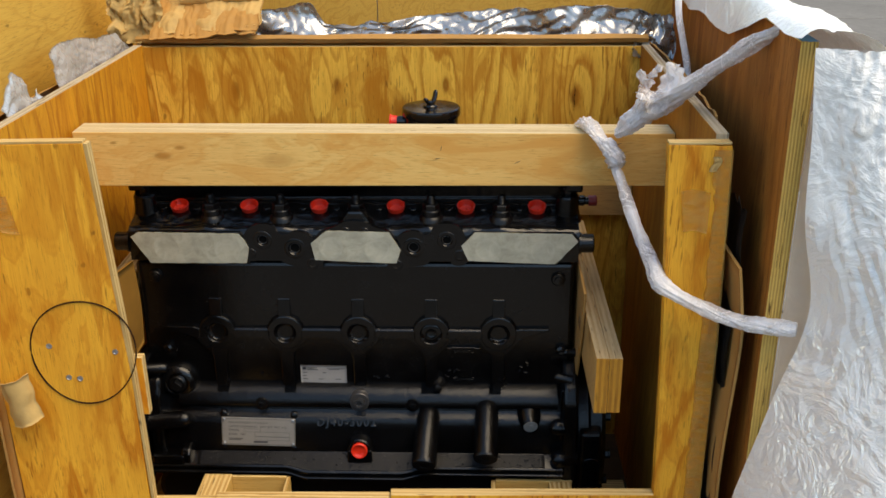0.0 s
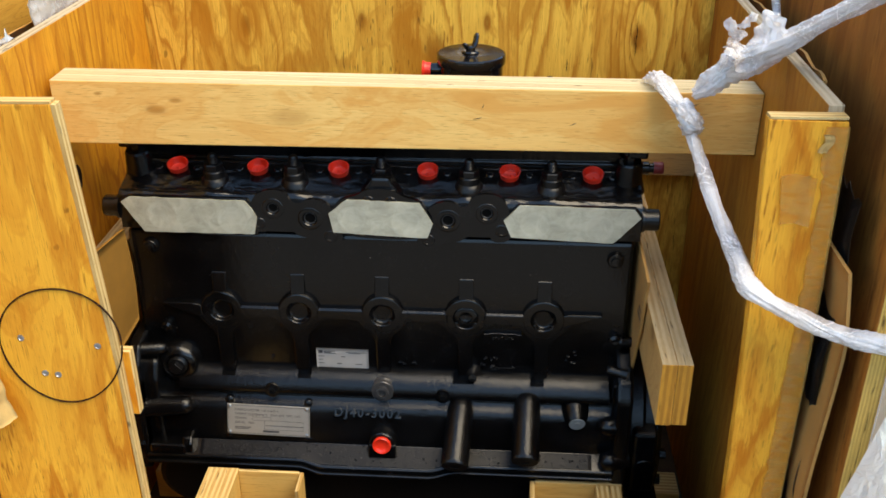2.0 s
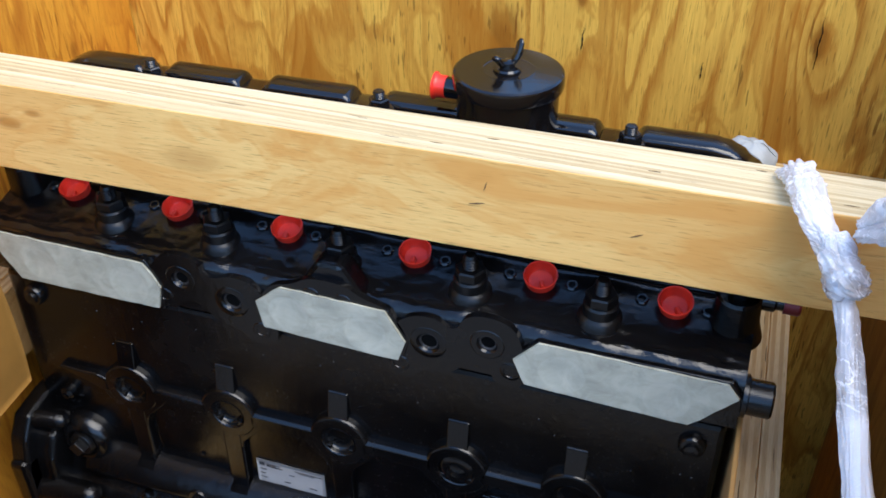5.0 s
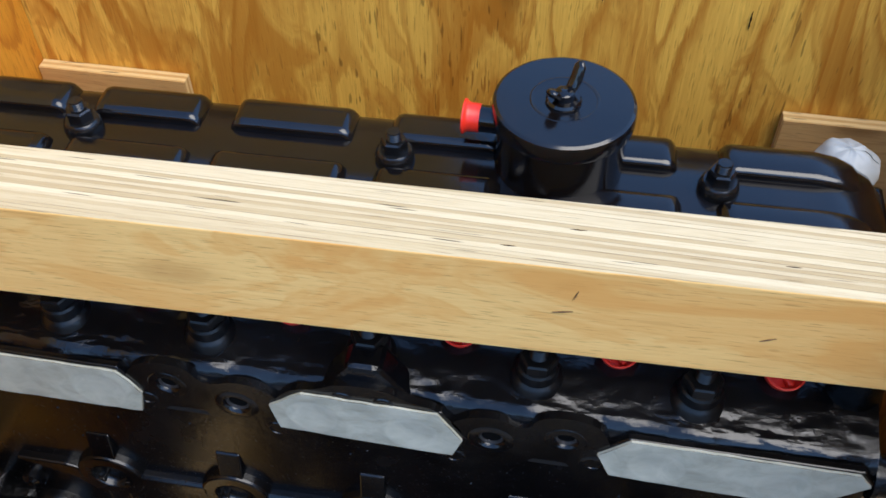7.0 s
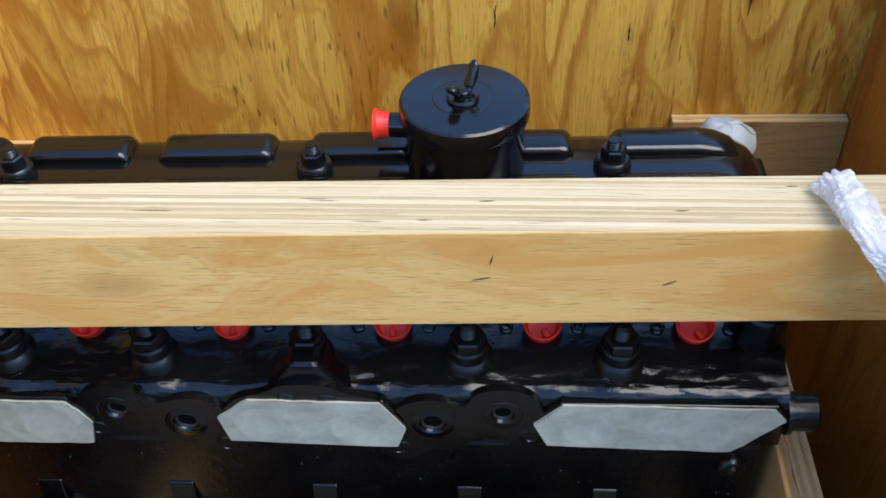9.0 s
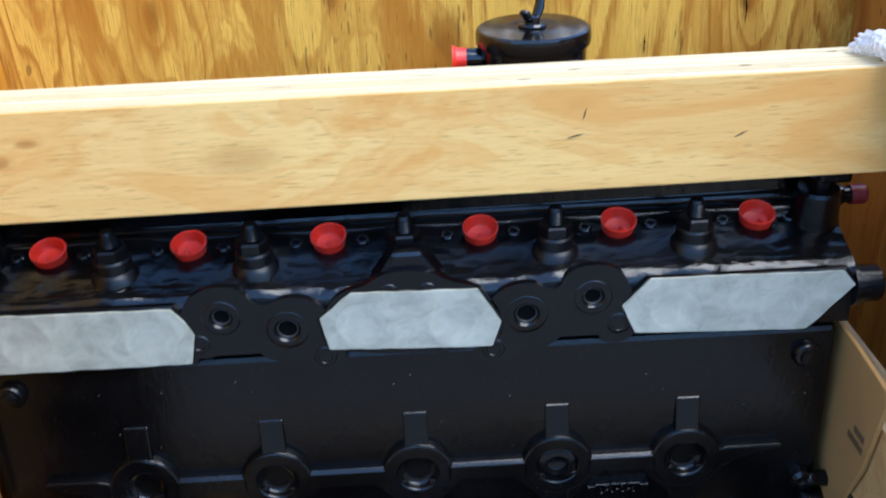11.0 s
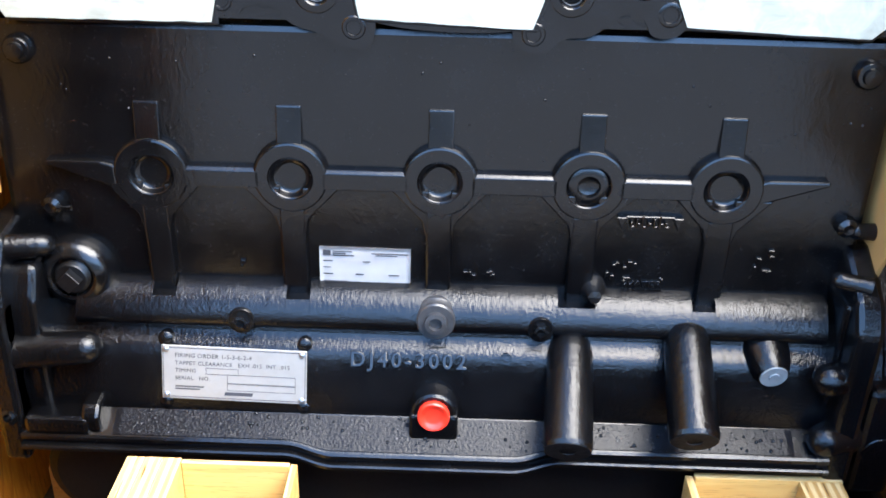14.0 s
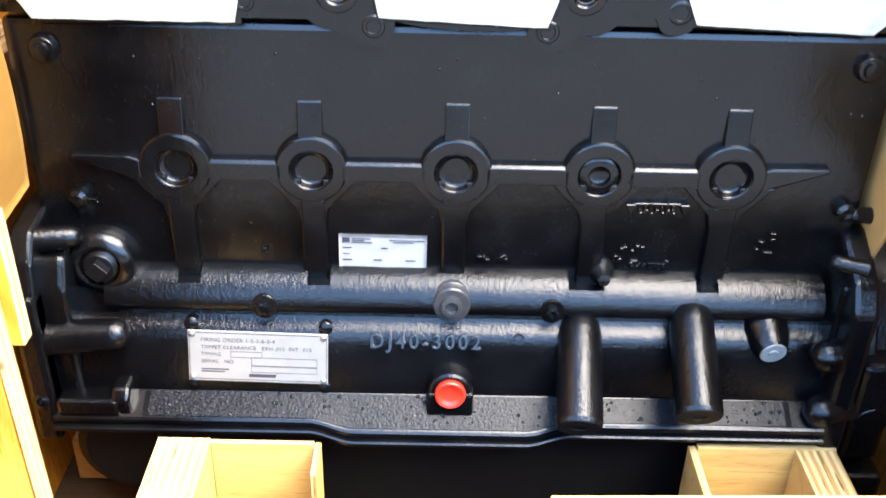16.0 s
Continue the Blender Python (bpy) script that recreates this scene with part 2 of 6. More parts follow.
def port_paper(name, rounds, seed):
    """Masking paper, greasy and smudged, paler where it lies over the round ports."""
    n = Nodes(name)
    c = n.coord((seed, 0, seed))
    smudge = n.noise(c, 45.0, 4.0, 0.6, 0.8)
    streak = n.noise(n.coord((seed, 1, 0), (30.0, 30.0, 140.0)), 1.0, 3.0, 0.6)
    col = n.mix(n.ramp(smudge, [(0.35, 0.0), (0.65, 1.0)]), (0.29, 0.285, 0.225), (0.43, 0.42, 0.335))
    col = n.mix(n.ramp(streak, [(0.40, 0.0), (0.75, 0.35)]), col, (0.46, 0.45, 0.365))
    for x, z, r in rounds:
        far = n.t.nodes.new("ShaderNodeVectorMath")
        far.operation = "LENGTH"
        n.put(n.coord((-x / r, 0, -z / r), (1 / r, 0, 1 / r)), far.inputs[0])
        d = n.math("ADD", far.outputs["Value"], n.math("MULTIPLY", n.math("SUBTRACT", smudge, 0.5), 0.5))
        col = n.mix(n.ramp(d, [(0.0, 0.30), (0.70, 0.16), (0.92, 0.28), (1.12, 0.0)]), col, (0.50, 0.49, 0.405))
    return n.done(n.principled(col, n.ramp(smudge, [(0.3, 0.28), (0.7, 0.5)]), normal=n.bump(smudge, 0.3, 0.0012)))


PINE_L, PINE_D = (0.72, 0.32, 0.030), (0.36, 0.100, 0.007)
BACK_L, BACK_D = (0.90, 0.52, 0.085), (0.42, 0.138, 0.009)
BEAM_L, BEAM_D = (0.84, 0.540, 0.190), (0.62, 0.265, 0.055)
EDGE_L, EDGE_D = (0.68, 0.49, 0.22), (0.43, 0.235, 0.07)
m_back = plywood_face("plywood_back", "z", BACK_L, BACK_D, 3.0, 11.0, 1.0, True, 1.0, 1.0, (((-0.287, None, 0.968), 0.016, 3.2), ((-0.072, None, 0.980), 0.011, 2.0), ((0.154, None, 0.980), 0.010, 1.8), ((0.420, None, 0.955), 0.014, 2.8), ((0.060, None, 0.915), 0.030, -2.0)))
m_side = plywood_face("plywood_side", "z", PINE_L, PINE_D, 8.0, 13.0, 0.9, False, 1.0, 0.7, (((None, 0.0510, 0.818), 0.016, 3.0), ((None, 0.0580, 0.744), 0.015, 3.0), ((None, 0.300, 0.880), 0.010, 1.5)))
# reddish right wall, its colour also darkened for the shade on that side
m_side_shaded = plywood_face("plywood_side_reddish_shaded", "z", (0.50, 0.215, 0.030), (0.25, 0.070, 0.008), 17.0, 12.0, 0.8, True, 1.0, 0.7)
m_front = plywood_face("plywood_front", "z", (0.88, 0.435, 0.050), (0.48, 0.135, 0.008), 12.0, 9.0, 1.0, True, 0.9, 0.9)
m_beam = plywood_face("plywood_beam", "x", BEAM_L, BEAM_D, 21.0, 5.0, 0.28, False, 1.2, 1.0, (((-0.312, None, 0.957), 0.0095, 2.2), ((-0.281, None, 0.971), 0.0055, 1.8), ((-0.392, None, 0.980), 0.0040, 1.6), ((-0.120, None, 0.947), 0.022, -0.9), ((0.154, None, 0.976), 0.0080, 0.5), ((0.293, None, 0.931), 0.0030, 0.9)))
m_cleat = plywood_face("plywood_cleat", "x", (0.60, 0.36, 0.135), (0.42, 0.20, 0.06), 31.0, 10.0, 0.6)
m_block = plywood_face("plywood_block", "x", (0.72, 0.48, 0.16), (0.56, 0.29, 0.075), 41.0, 9.0, 0.7)
m_outer = plywood_face("plywood_outer", "y", (0.68, 0.40, 0.085), (0.47, 0.21, 0.03), 55.0, 18.0, 0.6, True, 1.4)
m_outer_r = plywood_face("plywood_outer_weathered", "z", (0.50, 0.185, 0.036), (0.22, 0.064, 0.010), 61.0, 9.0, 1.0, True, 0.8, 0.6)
# unseen inner faces, darkened in colour so the engine reflects less wood
m_inside = plywood_face("plywood_inside_shaded", "z", (0.055, 0.027, 0.011), (0.028, 0.013, 0.006), 66.0, 12.0, 0.8)
# shade inside the crate is put into the floor's colour, dimming its reflection
m_floor = plywood_face("plywood_floor_shaded", "x", (0.075, 0.047, 0.027), (0.035, 0.021, 0.012), 71.0, 12.0, 0.7)
m_edge_x = plywood_edge("plywood_edge_x", "x", EDGE_L, EDGE_D, 0.0042, 1.0)
m_edge_y = plywood_edge("plywood_edge_y", "y", EDGE_L, EDGE_D, 0.0042, 2.0)
m_edge_z = plywood_edge("plywood_edge_z", "z", EDGE_L, EDGE_D, 0.0042, 3.0)
m_edge_beam = laminated_edge("plywood_edge_laminated", (0.56, 0.44, 0.245), (0.28, 0.17, 0.065), 4.0)
m_edge_grey = plywood_edge("plywood_edge_weathered", "x", (0.50, 0.42, 0.30), (0.30, 0.22, 0.13), 0.0042, 5.0)
m_edge_dark = plywood_edge("plywood_edge_dark", "x", (0.76, 0.48, 0.13), (0.40, 0.20, 0.045), 0.0021, 6.0)
m_edge_end = plywood_edge("plywood_end_grain", "x", (0.55, 0.25, 0.035), (0.20, 0.07, 0.010), 0.0046, 7.0)
m_black = gloss_paint("black_enamel", (0.0014, 0.0014, 0.0017), 0.22, 0.26, 520.0, 0.0, 0.6, shine=0.42)
m_black_cast = gloss_paint("black_enamel_cast", (0.0015, 0.0015, 0.0018), 0.17, 0.90, 400.0, 0.0, 0.40, fine_share=0.40, shine=0.34)
m_black_head = gloss_paint("black_enamel_head", (0.0014, 0.0015, 0.0020), 0.17, 0.80, 320.0, 0.0, 0.40, 95.0, 0.24, 0.44, 0.45)
m_black_rough = gloss_paint("black_enamel_dusty", (0.004, 0.004, 0.0048), 0.20, 0.75, 380.0, 0.35, 0.35, 240.0, 0.60, 0.17)
m_black_smooth = gloss_paint("black_enamel_pressed", (0.0035, 0.0028, 0.0028), 0.13, 0.05)
# near-black without gloss: paints the dark of a deep bore on shallow holes
m_hole = plain("shaded_bore", (0.003, 0.003, 0.003), 0.8, 0.0, 0.4, 200.0, Specular_IOR_Level=0.05)
m_black_matt = plain("dull_black", (0.004, 0.004, 0.0045), 0.6, 0.0, 0.4, 200.0, 0.3, 0.0006, Specular_IOR_Level=0.2)
m_tape_white = plain("masking_tape", (0.34, 0.345, 0.325), 0.5, 0.0, 0.2, 60.0, 0.35, 0.0012)
m_red = plain("red_plastic", (0.80, 0.030, 0.012), 0.38, 0.0, 0.18, 120.0, 0.05, Subsurface_Weight=0.0)
m_red_dark = plain("dark_red_plastic", (0.20, 0.012, 0.015), 0.4, 0.0, 0.2, 120.0)
m_steel = plain("painted_bolt", (0.006, 0.006, 0.0065), 0.24, 0.0, 0.4, 300.0, 0.2)
m_nut = plain("painted_nut", (0.003, 0.003, 0.0034), 0.36, 0.0, 0.4, 300.0, 0.2, Specular_IOR_Level=0.35)
m_bolt_grey = plain("worn_bolt", (0.045, 0.045, 0.047), 0.32, 0.3, 0.35, 260.0, 0.2)
m_zinc = plain("zinc_screw", (0.45, 0.46, 0.48), 0.35, 0.9, 0.3, 400.0)
m_plate = plain("aluminium_plate", (0.30, 0.283, 0.260), 0.40, 0.35, 0.12, 120.0, 0.05)
m_label = plain("paper_label", (0.32, 0.303, 0.288), 0.4, 0.0, 0.08, 90.0, 0.05)
m_ink = plain("black_ink", (0.03, 0.03, 0.035), 0.6, 0.0, 0.3, 200.0)
m_ink_faded = plain("faded_ink", (0.13, 0.070, 0.028), 0.7, 0.0, 0.3, 200.0)
m_marker = plain("marker_line", (0.028, 0.012, 0.006), 0.8, 0.0, 0.4, 220.0, Specular_IOR_Level=0.08)
m_card = plain("cardboard", (0.41, 0.210, 0.058), 0.85, 0.0, 0.2, 40.0, 0.3, 0.001)
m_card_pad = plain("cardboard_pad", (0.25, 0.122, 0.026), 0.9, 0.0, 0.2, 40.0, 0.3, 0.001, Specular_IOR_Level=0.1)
m_card_light = plain("cardboard_torn", (0.50, 0.315, 0.115), 0.9, 0.0, 0.25, 55.0, 0.6, 0.0015)


def tape_material():
    """Thin brown packing tape: the wood shows through, with a wrinkled gloss on top."""
    n = Nodes("brown_tape")
    wr = n.noise(n.coord((0, 0, 0), (1.0, 1.0, 3.0)), 26.0, 3.0, 0.55, 1.2)
    fold = n.math("ABSOLUTE", n.math("SUBTRACT", wr, 0.5))
    nrm = n.bump(n.math("SUBTRACT", n.math("MULTIPLY", wr, 0.3), fold), 0.35, 0.002)
    skin = n.principled(n.mix(n.ramp(fold, [(0.0, 0.7), (0.025, 0.0)]), (0.72, 0.40, 0.095), (0.80, 0.54, 0.24)), 0.16, normal=nrm)
    clear = n.node("ShaderNodeBsdfTransparent", Color=(0.98, 0.92, 0.80, 1))
    both = n.node("ShaderNodeMixShader", Fac=n.ramp(wr, [(0.35, 0.22), (0.65, 0.42)]))
    n.put(clear.outputs[0], both.inputs[1])
    n.put(skin.outputs[0], both.inputs[2])
    return n.done(both)


m_tape_brown = tape_material()
m_paint_blue = plain("blue_paint", (0.05, 0.28, 0.48), 0.6, 0.0, 0.6, 130.0)
m_foil_dark = plain("black_liner", (0.012, 0.012, 0.013), 0.35, 0.0, 0.4, 60.0, 0.5, 0.002)
m_grey_plug = plain("grey_sealant", (0.20, 0.205, 0.20), 0.6, 0.0, 0.3, 150.0, 0.3)


def foil_material(name, gain=1.0, metal=0.75):
    n = Nodes(name)
    c = n.coord()
    a, b = n.noise(c, 10.0, 2.0, 0.5, 1.0), n.noise(c, 60.0, 2.0, 0.5)
    h = n.math("ADD", n.math("ABSOLUTE", n.math("SUBTRACT", a, 0.5)), n.math("MULTIPLY", n.math("ABSOLUTE", n.math("SUBTRACT", b, 0.5)), 0.22))
    col = n.mix(a, tuple(gain * q for q in (0.26, 0.258, 0.255)), tuple(gain * q for q in (0.50, 0.495, 0.49)))
    return n.done(n.principled(col, n.ramp(b, [(0.3, 0.22), (0.7, 0.34)]), metal, normal=n.bump(h, 0.35, 0.02)))


def film_material(name, low, high, milk_color, bump=0.4, share=0.50):
    """Stretch film in many layers: see-through, milky where it is gathered, glossy on the creases."""
    n = Nodes(name)
    folds = n.noise(n.coord((0, 0, 0), (1.0, 1.0, 0.7)), 11.0, 4.0, 0.55, 0.8)
    ridge = n.math("ABSOLUTE", n.math("SUBTRACT", n.noise(n.coord((5, 1, 2)), 10.0, 4.0, 0.55, 2.4), 0.5))
    fine = n.math("ABSOLUTE", n.math("SUBTRACT", n.noise(n.coord((2, 4, 1)), 48.0, 3.0, 0.6, 1.8), 0.5))
    crease = n.math("ADD", ridge, n.math("MULTIPLY", fine, 0.16))
    nrm = n.bump(n.math("MULTIPLY", crease, -1.0), bump, 0.045)
    gathered_milk = n.math("MAXIMUM", n.ramp(folds, [(0.36, low), (0.60, high)]), n.math("MULTIPLY", n.ramp(n.math("MINIMUM", ridge, n.math("MULTIPLY", fine, 1.6)), [(0.0, 1.0), (0.035, 0.0)]), 0.5 + 0.5 * high))
    milk = n.node("ShaderNodeMixShader", Fac=share)
    dif = n.node("ShaderNodeBsdfDiffuse", Color=(*milk_color, 1), Normal=nrm)
    tra = n.node("ShaderNodeBsdfTranslucent", Color=(*milk_color, 1))
    n.put(dif.outputs[0], milk.inputs[1])
    n.put(tra.outputs[0], milk.inputs[2])
    clear = n.node("ShaderNodeBsdfTransparent", Color=(0.97, 0.97, 0.97, 1))
    gl = n.node("ShaderNodeBsdfGlossy", Color=(1, 1, 1, 1), Roughness=0.12, Normal=nrm)
    body = n.node("ShaderNodeMixShader", Fac=gathered_milk)
    n.put(clear.outputs[0], body.inputs[1])
    n.put(milk.outputs[0], body.inputs[2])
    fr = n.node("ShaderNodeFresnel", IOR=1.5)
    top = n.node("ShaderNodeMixShader", Fac=n.math("ADD", n.math("MULTIPLY", fr.outputs[0], 0.25), 0.03))
    n.put(body.outputs[0], top.inputs[1])
    n.put(gl.outputs[0], top.inputs[2])
    return n.done(top)


m_foil = foil_material("foil_liner")
m_foil_dull = foil_material("dull_foil", 1.25, 0.35)
m_film = film_material("stretch_film", 0.95, 1.0, (0.99, 0.975, 0.94), 0.34, 0.05)
m_film_sheet = film_material("film_over_paper", 0.75, 0.95, (0.80, 0.66, 0.52), 0.15)
m_film_rope = film_material("stretch_film_twisted", 0.30, 0.78, (0.99, 0.975, 0.985), 0.12, 0.25)


def concrete_material():
    n = Nodes("concrete")
    c = n.coord()
    a, b, d = n.noise(c, 0.9, 4.0, 0.6), n.noise(c, 12.0, 5.0, 0.65), n.noise(c, 160.0, 3.0, 0.6)
    f = n.math("ADD", n.math("MULTIPLY", a, 0.45), n.math("ADD", n.math("MULTIPLY", b, 0.35), n.math("MULTIPLY", d, 0.2)))
    col = n.ramp(f, [(0.30, (0.12, 0.112, 0.103)), (0.55, (0.185, 0.175, 0.160)), (0.72, (0.26, 0.25, 0.23))])
    return n.done(n.principled(col, 0.9, normal=n.bump(f, 0.5, 0.004), Specular_IOR_Level=0.15))


m_concrete = concrete_material()
m_wall = plain("rendered_wall", (0.26, 0.25, 0.24), 0.9, 0.0, 0.2, 3.0, 0.4, 0.004, Specular_IOR_Level=0.15)


# ---- geometry helpers ----
def creased(points, closed, limit=38.0):
    """Cuts a line of points into runs at its sharp corners."""
    runs, run = [], [points[0]]
    for i in range(1, len(points)):
        run.append(points[i])
        if i < len(points) - 1:
            (ax, ay), (bx, by), (cx, cy) = points[i - 1:i + 2]
            turn = abs((math.degrees(math.atan2(cy - by, cx - bx) - math.atan2(by - ay, bx - ax)) + 180) % 360 - 180)
            la, lb = math.hypot(bx - ax, by - ay), math.hypot(cx - bx, cy - by)
            if turn > limit or (turn > 5 and max(la, lb) > 3.5 * min(la, lb)):
                runs.append(run)
                run = [points[i]]
    return runs + [run]


class Geo:
    """Gathers vertices and faces of one mesh out of shaped pieces."""

    def __init__(self):
        self.v, self.f, self.m, self.s = [], [], [], []

    def add(self, verts, faces, mi=0, smooth=False, xf=None):
        k = len(self.v)
        self.v += [tuple(xf @ Vector(p)) if xf else tuple(p) for p in verts]
        for i, fc in enumerate(faces):
            self.f.append([k + j for j in fc])
            self.m.append(mi[i] if isinstance(mi, list) else mi)
            self.s.append(smooth)
        return self

    def soft(self, bm, mi=0, smooth=False, xf=None, rule=None):
        bm.normal_update()
        bm.verts.index_update()
        mats = [rule(fc.normal) for fc in bm.faces] if rule else mi
        self.add([v.co.copy() for v in bm.verts], [[v.index for v in fc.verts] for fc in bm.faces], mats, smooth, xf)
        bm.free()
        return self

    def box(self, x0, x1, y0, y1, z0, z1, bev=0.002, mi=0, seg=2, xf=None, rule=None):
        bm = bmesh.new()
        bmesh.ops.create_cube(bm, size=1)
        for v in bm.verts:
            v.co = Vector(((x0 + x1) / 2 + v.co.x * (x1 - x0), (y0 + y1) / 2 + v.co.y * (y1 - y0), (z0 + z1) / 2 + v.co.z * (z1 - z0)))
        if bev:
            bmesh.ops.bevel(bm, geom=bm.edges[:], offset=bev, segments=seg, affect="EDGES", profile=0.5)
        return self.soft(bm, mi, False, xf, rule)

    def prism(self, pts, axis, a, b, bev=0.002, mi=0, seg=2, xf=None, smooth=False, rule=None):
        """A polygon of (u, v) in the plane across the axis, pushed from a to b. x: (y, z); y: (x, z); z: (x, y)."""
        place = {"x": lambda u, v, w: (w, u, v), "y": lambda u, v, w: (u, w, v), "z": lambda u, v, w: (u, v, w)}[axis]
        bm = bmesh.new()
        lo = [bm.verts.new(place(u, v, a)) for u, v in pts]
        hi = [bm.verts.new(place(u, v, b)) for u, v in pts]
        n = len(pts)
        bm.faces.new(lo[::-1])
        bm.faces.new(hi)
        for i in range(n):
            bm.faces.new((lo[i], lo[(i + 1) % n], hi[(i + 1) % n], hi[i]))
        bmesh.ops.recalc_face_normals(bm, faces=bm.faces[:])
        if bev:
            bmesh.ops.bevel(bm, geom=bm.edges[:], offset=bev, segments=seg, affect="EDGES", profile=0.5, clamp_overlap=True)
        return self.soft(bm, mi, smooth, xf, rule)

    def lathe(self, profile, origin, way, seg=32, mi=0, smooth=True, sides=None):
        """Turns (radius, height) pairs about the way from the origin."""
        q = Vector(way).normalized().to_track_quat("Z", "Y").to_matrix().to_4x4()
        xf = Matrix.Translation(origin) @ q
        n = sides or seg
        for run in creased(profile, False):
            verts, faces = [], []
            for r, h in run:
                verts += [(r * math.cos(2 * math.pi * i / n), r * math.sin(2 * math.pi * i / n), h) for i in range(n)]
            for j in range(len(run) - 1):
                for i in range(n):
                    faces.append((j * n + i, j * n + (i + 1) % n, (j + 1) * n + (i + 1) % n, (j + 1) * n + i))
            self.add(verts, faces, mi, smooth and not sides, xf)
        for (r, h), back in ((profile[0], True), (profile[-1], False)):
            if r > 1e-6:
                ring = [(r * math.cos(2 * math.pi * i / n), r * math.sin(2 * math.pi * i / n), h) for i in range(n)]
                self.add(ring[::-1] if back else ring, [tuple(range(n))], mi, False, xf)
        return self

    def roll(self, profile, a, b, mi=0):
        """A closed (y, z) outline drawn out along x, smooth round its curves and sharp at its corners."""
        for run in creased(profile + profile[:1], True):
            k = len(run)
            self.add([(a, y, z) for y, z in run] + [(b, y, z) for y, z in run], [(i, i + 1, k + i + 1, k + i) for i in range(k - 1)], mi, True)
        self.add([(a, y, z) for y, z in profile], [tuple(range(len(profile)))], mi)
        self.add([(b, y, z) for y, z in profile], [tuple(range(len(profile)))[::-1]], mi)
        return self

    def loft(self, sections, mi=0, smooth=False, closed=True, caps=True):
        n = len(sections[0])
        verts = [p for s in sections for p in s]
        faces = []
        for j in range(len(sections) - 1):
            for i in range(n if closed else n - 1):
                faces.append((j * n + i, (j + 1) * n + i, (j + 1) * n + (i + 1) % n, j * n + (i + 1) % n))
        if caps and closed:
            faces += [tuple(range(n)), tuple((len(sections) - 1) * n + i for i in range(n))[::-1]]
        return self.add(verts, faces, mi, smooth)

    def tube(self, path, radii, seg=14, mi=0, ripple=0.0, flat=1.0, twist=0.0):
        pts = [Vector(p) for p in path]
        secs = []
        for i, p in enumerate(pts):
            d = (pts[min(i + 1, len(pts) - 1)] - pts[max(i - 1, 0)]).normalized()
            side = d.cross(Vector((0, 0, 1)))
            side = side.normalized() if side.length > 1e-4 else Vector((1, 0, 0))
            up = side.cross(d)
            r = radii[i] if isinstance(radii, (list, tuple)) else radii
            ring = []
            for k in range(seg):
                a = 2 * math.pi * k / seg + twist * i
                w = r * (1 + ripple * (1.3 * noise.noise(Vector((math.cos(a) * 2.0, math.sin(a) * 2.0, i * 0.10))) + 0.7 * noise.noise(Vector((math.cos(a) * 4.5, math.sin(a) * 4.5, i * 0.07 + 9)))))
                ring.append(tuple(p + side * (w * math.cos(a)) + up * (w * flat * math.sin(a))))
            secs.append(ring)
        return self.loft(secs, mi, True)

    def sheet(self, fn, nu, nv, mi=0, thick=0.0):
        """A grid fn(u, v), with a second skin at the thickness given."""
        top = [[Vector(fn(i / nu, j / nv)) for j in range(nv + 1)] for i in range(nu + 1)]
        idx = lambda i, j: i * (nv + 1) + j
        faces = [(idx(i, j), idx(i + 1, j), idx(i + 1, j + 1), idx(i, j + 1)) for i in range(nu) for j in range(nv)]
        verts = [p for row in top for p in row]
        self.add(verts, faces, mi, True)
        if thick:
            low = []
            for i in range(nu + 1):
                for j in range(nv + 1):
                    du = top[min(i + 1, nu)][j] - top[max(i - 1, 0)][j]
                    dv = top[i][min(j + 1, nv)] - top[i][max(j - 1, 0)]
                    low.append(top[i][j] - du.cross(dv).normalized() * thick)
            self.add(low, [fc[::-1] for fc in faces], mi, True)
            k = len(self.v) - len(low)
            rim = [(i, 0) for i in range(nu)] + [(nu, j) for j in range(nv)] + [(i, nv) for i in range(nu, 0, -1)] + [(0, j) for j in range(nv, 0, -1)]
            for a, b in zip(rim, rim[1:] + rim[:1]):
                p, q = idx(*a), idx(*b)
                self.f.append([k - len(verts) + p, k - len(verts) + q, k + q, k + p])
                self.m.append(mi)
                self.s.append(False)
        return self

    def mesh(self, name, mats):
        me = bpy.data.meshes.new(name)
        me.from_pydata(self.v, [], self.f)
        for mt in mats if isinstance(mats, (list, tuple)) else [mats]:
            me.materials.append(mt)
        me.polygons.foreach_set("material_index", self.m)
        me.polygons.foreach_set("use_smooth", self.s)
        me.update()
        return me


def part(name, geo, mats, parent=None, label=""):
    ob = new(name, geo.mesh(name, mats))
    if parent:
        ob.parent = parent
    return tagged(ob, label)


def thing(name, label, category, at=(0, 0, 0), group="", kind=""):
    ob = new(name)
    ob.location = at
    ob.empty_display_size = 0.05
    return tagged(ob, label, category, group, kind)


def solid(name, geo, mats, label, category, group="", kind=""):
    return tagged(new(name, geo.mesh(name, mats)), label, category, group, kind)


def board_rule(axis):
    k = "xyz".index(axis)
    return lambda nrm: 0 if abs(nrm[k]) > 0.75 else 1


def words(name, text, size, at, turn, mat, parent, depth=0.0003, spacing=1.0, round_off=0.0):
    cu = bpy.data.curves.new(name, "FONT")
    cu.body, cu.size, cu.extrude, cu.space_character = text, size, depth, spacing
    cu.resolution_u, cu.bevel_depth = 3, round_off
    tmp = bpy.data.objects.new(name, cu)
    scene.collection.objects.link(tmp)
    me = bpy.data.meshes.new_from_object(tmp.evaluated_get(bpy.context.evaluated_depsgraph_get()))
    bpy.data.objects.remove(tmp)
    me.transform(Matrix.Translation(at) @ turn)
    me.materials.clear()
    me.materials.append(mat)
    ob = new(name, me)
    ob.parent = parent
    return ob


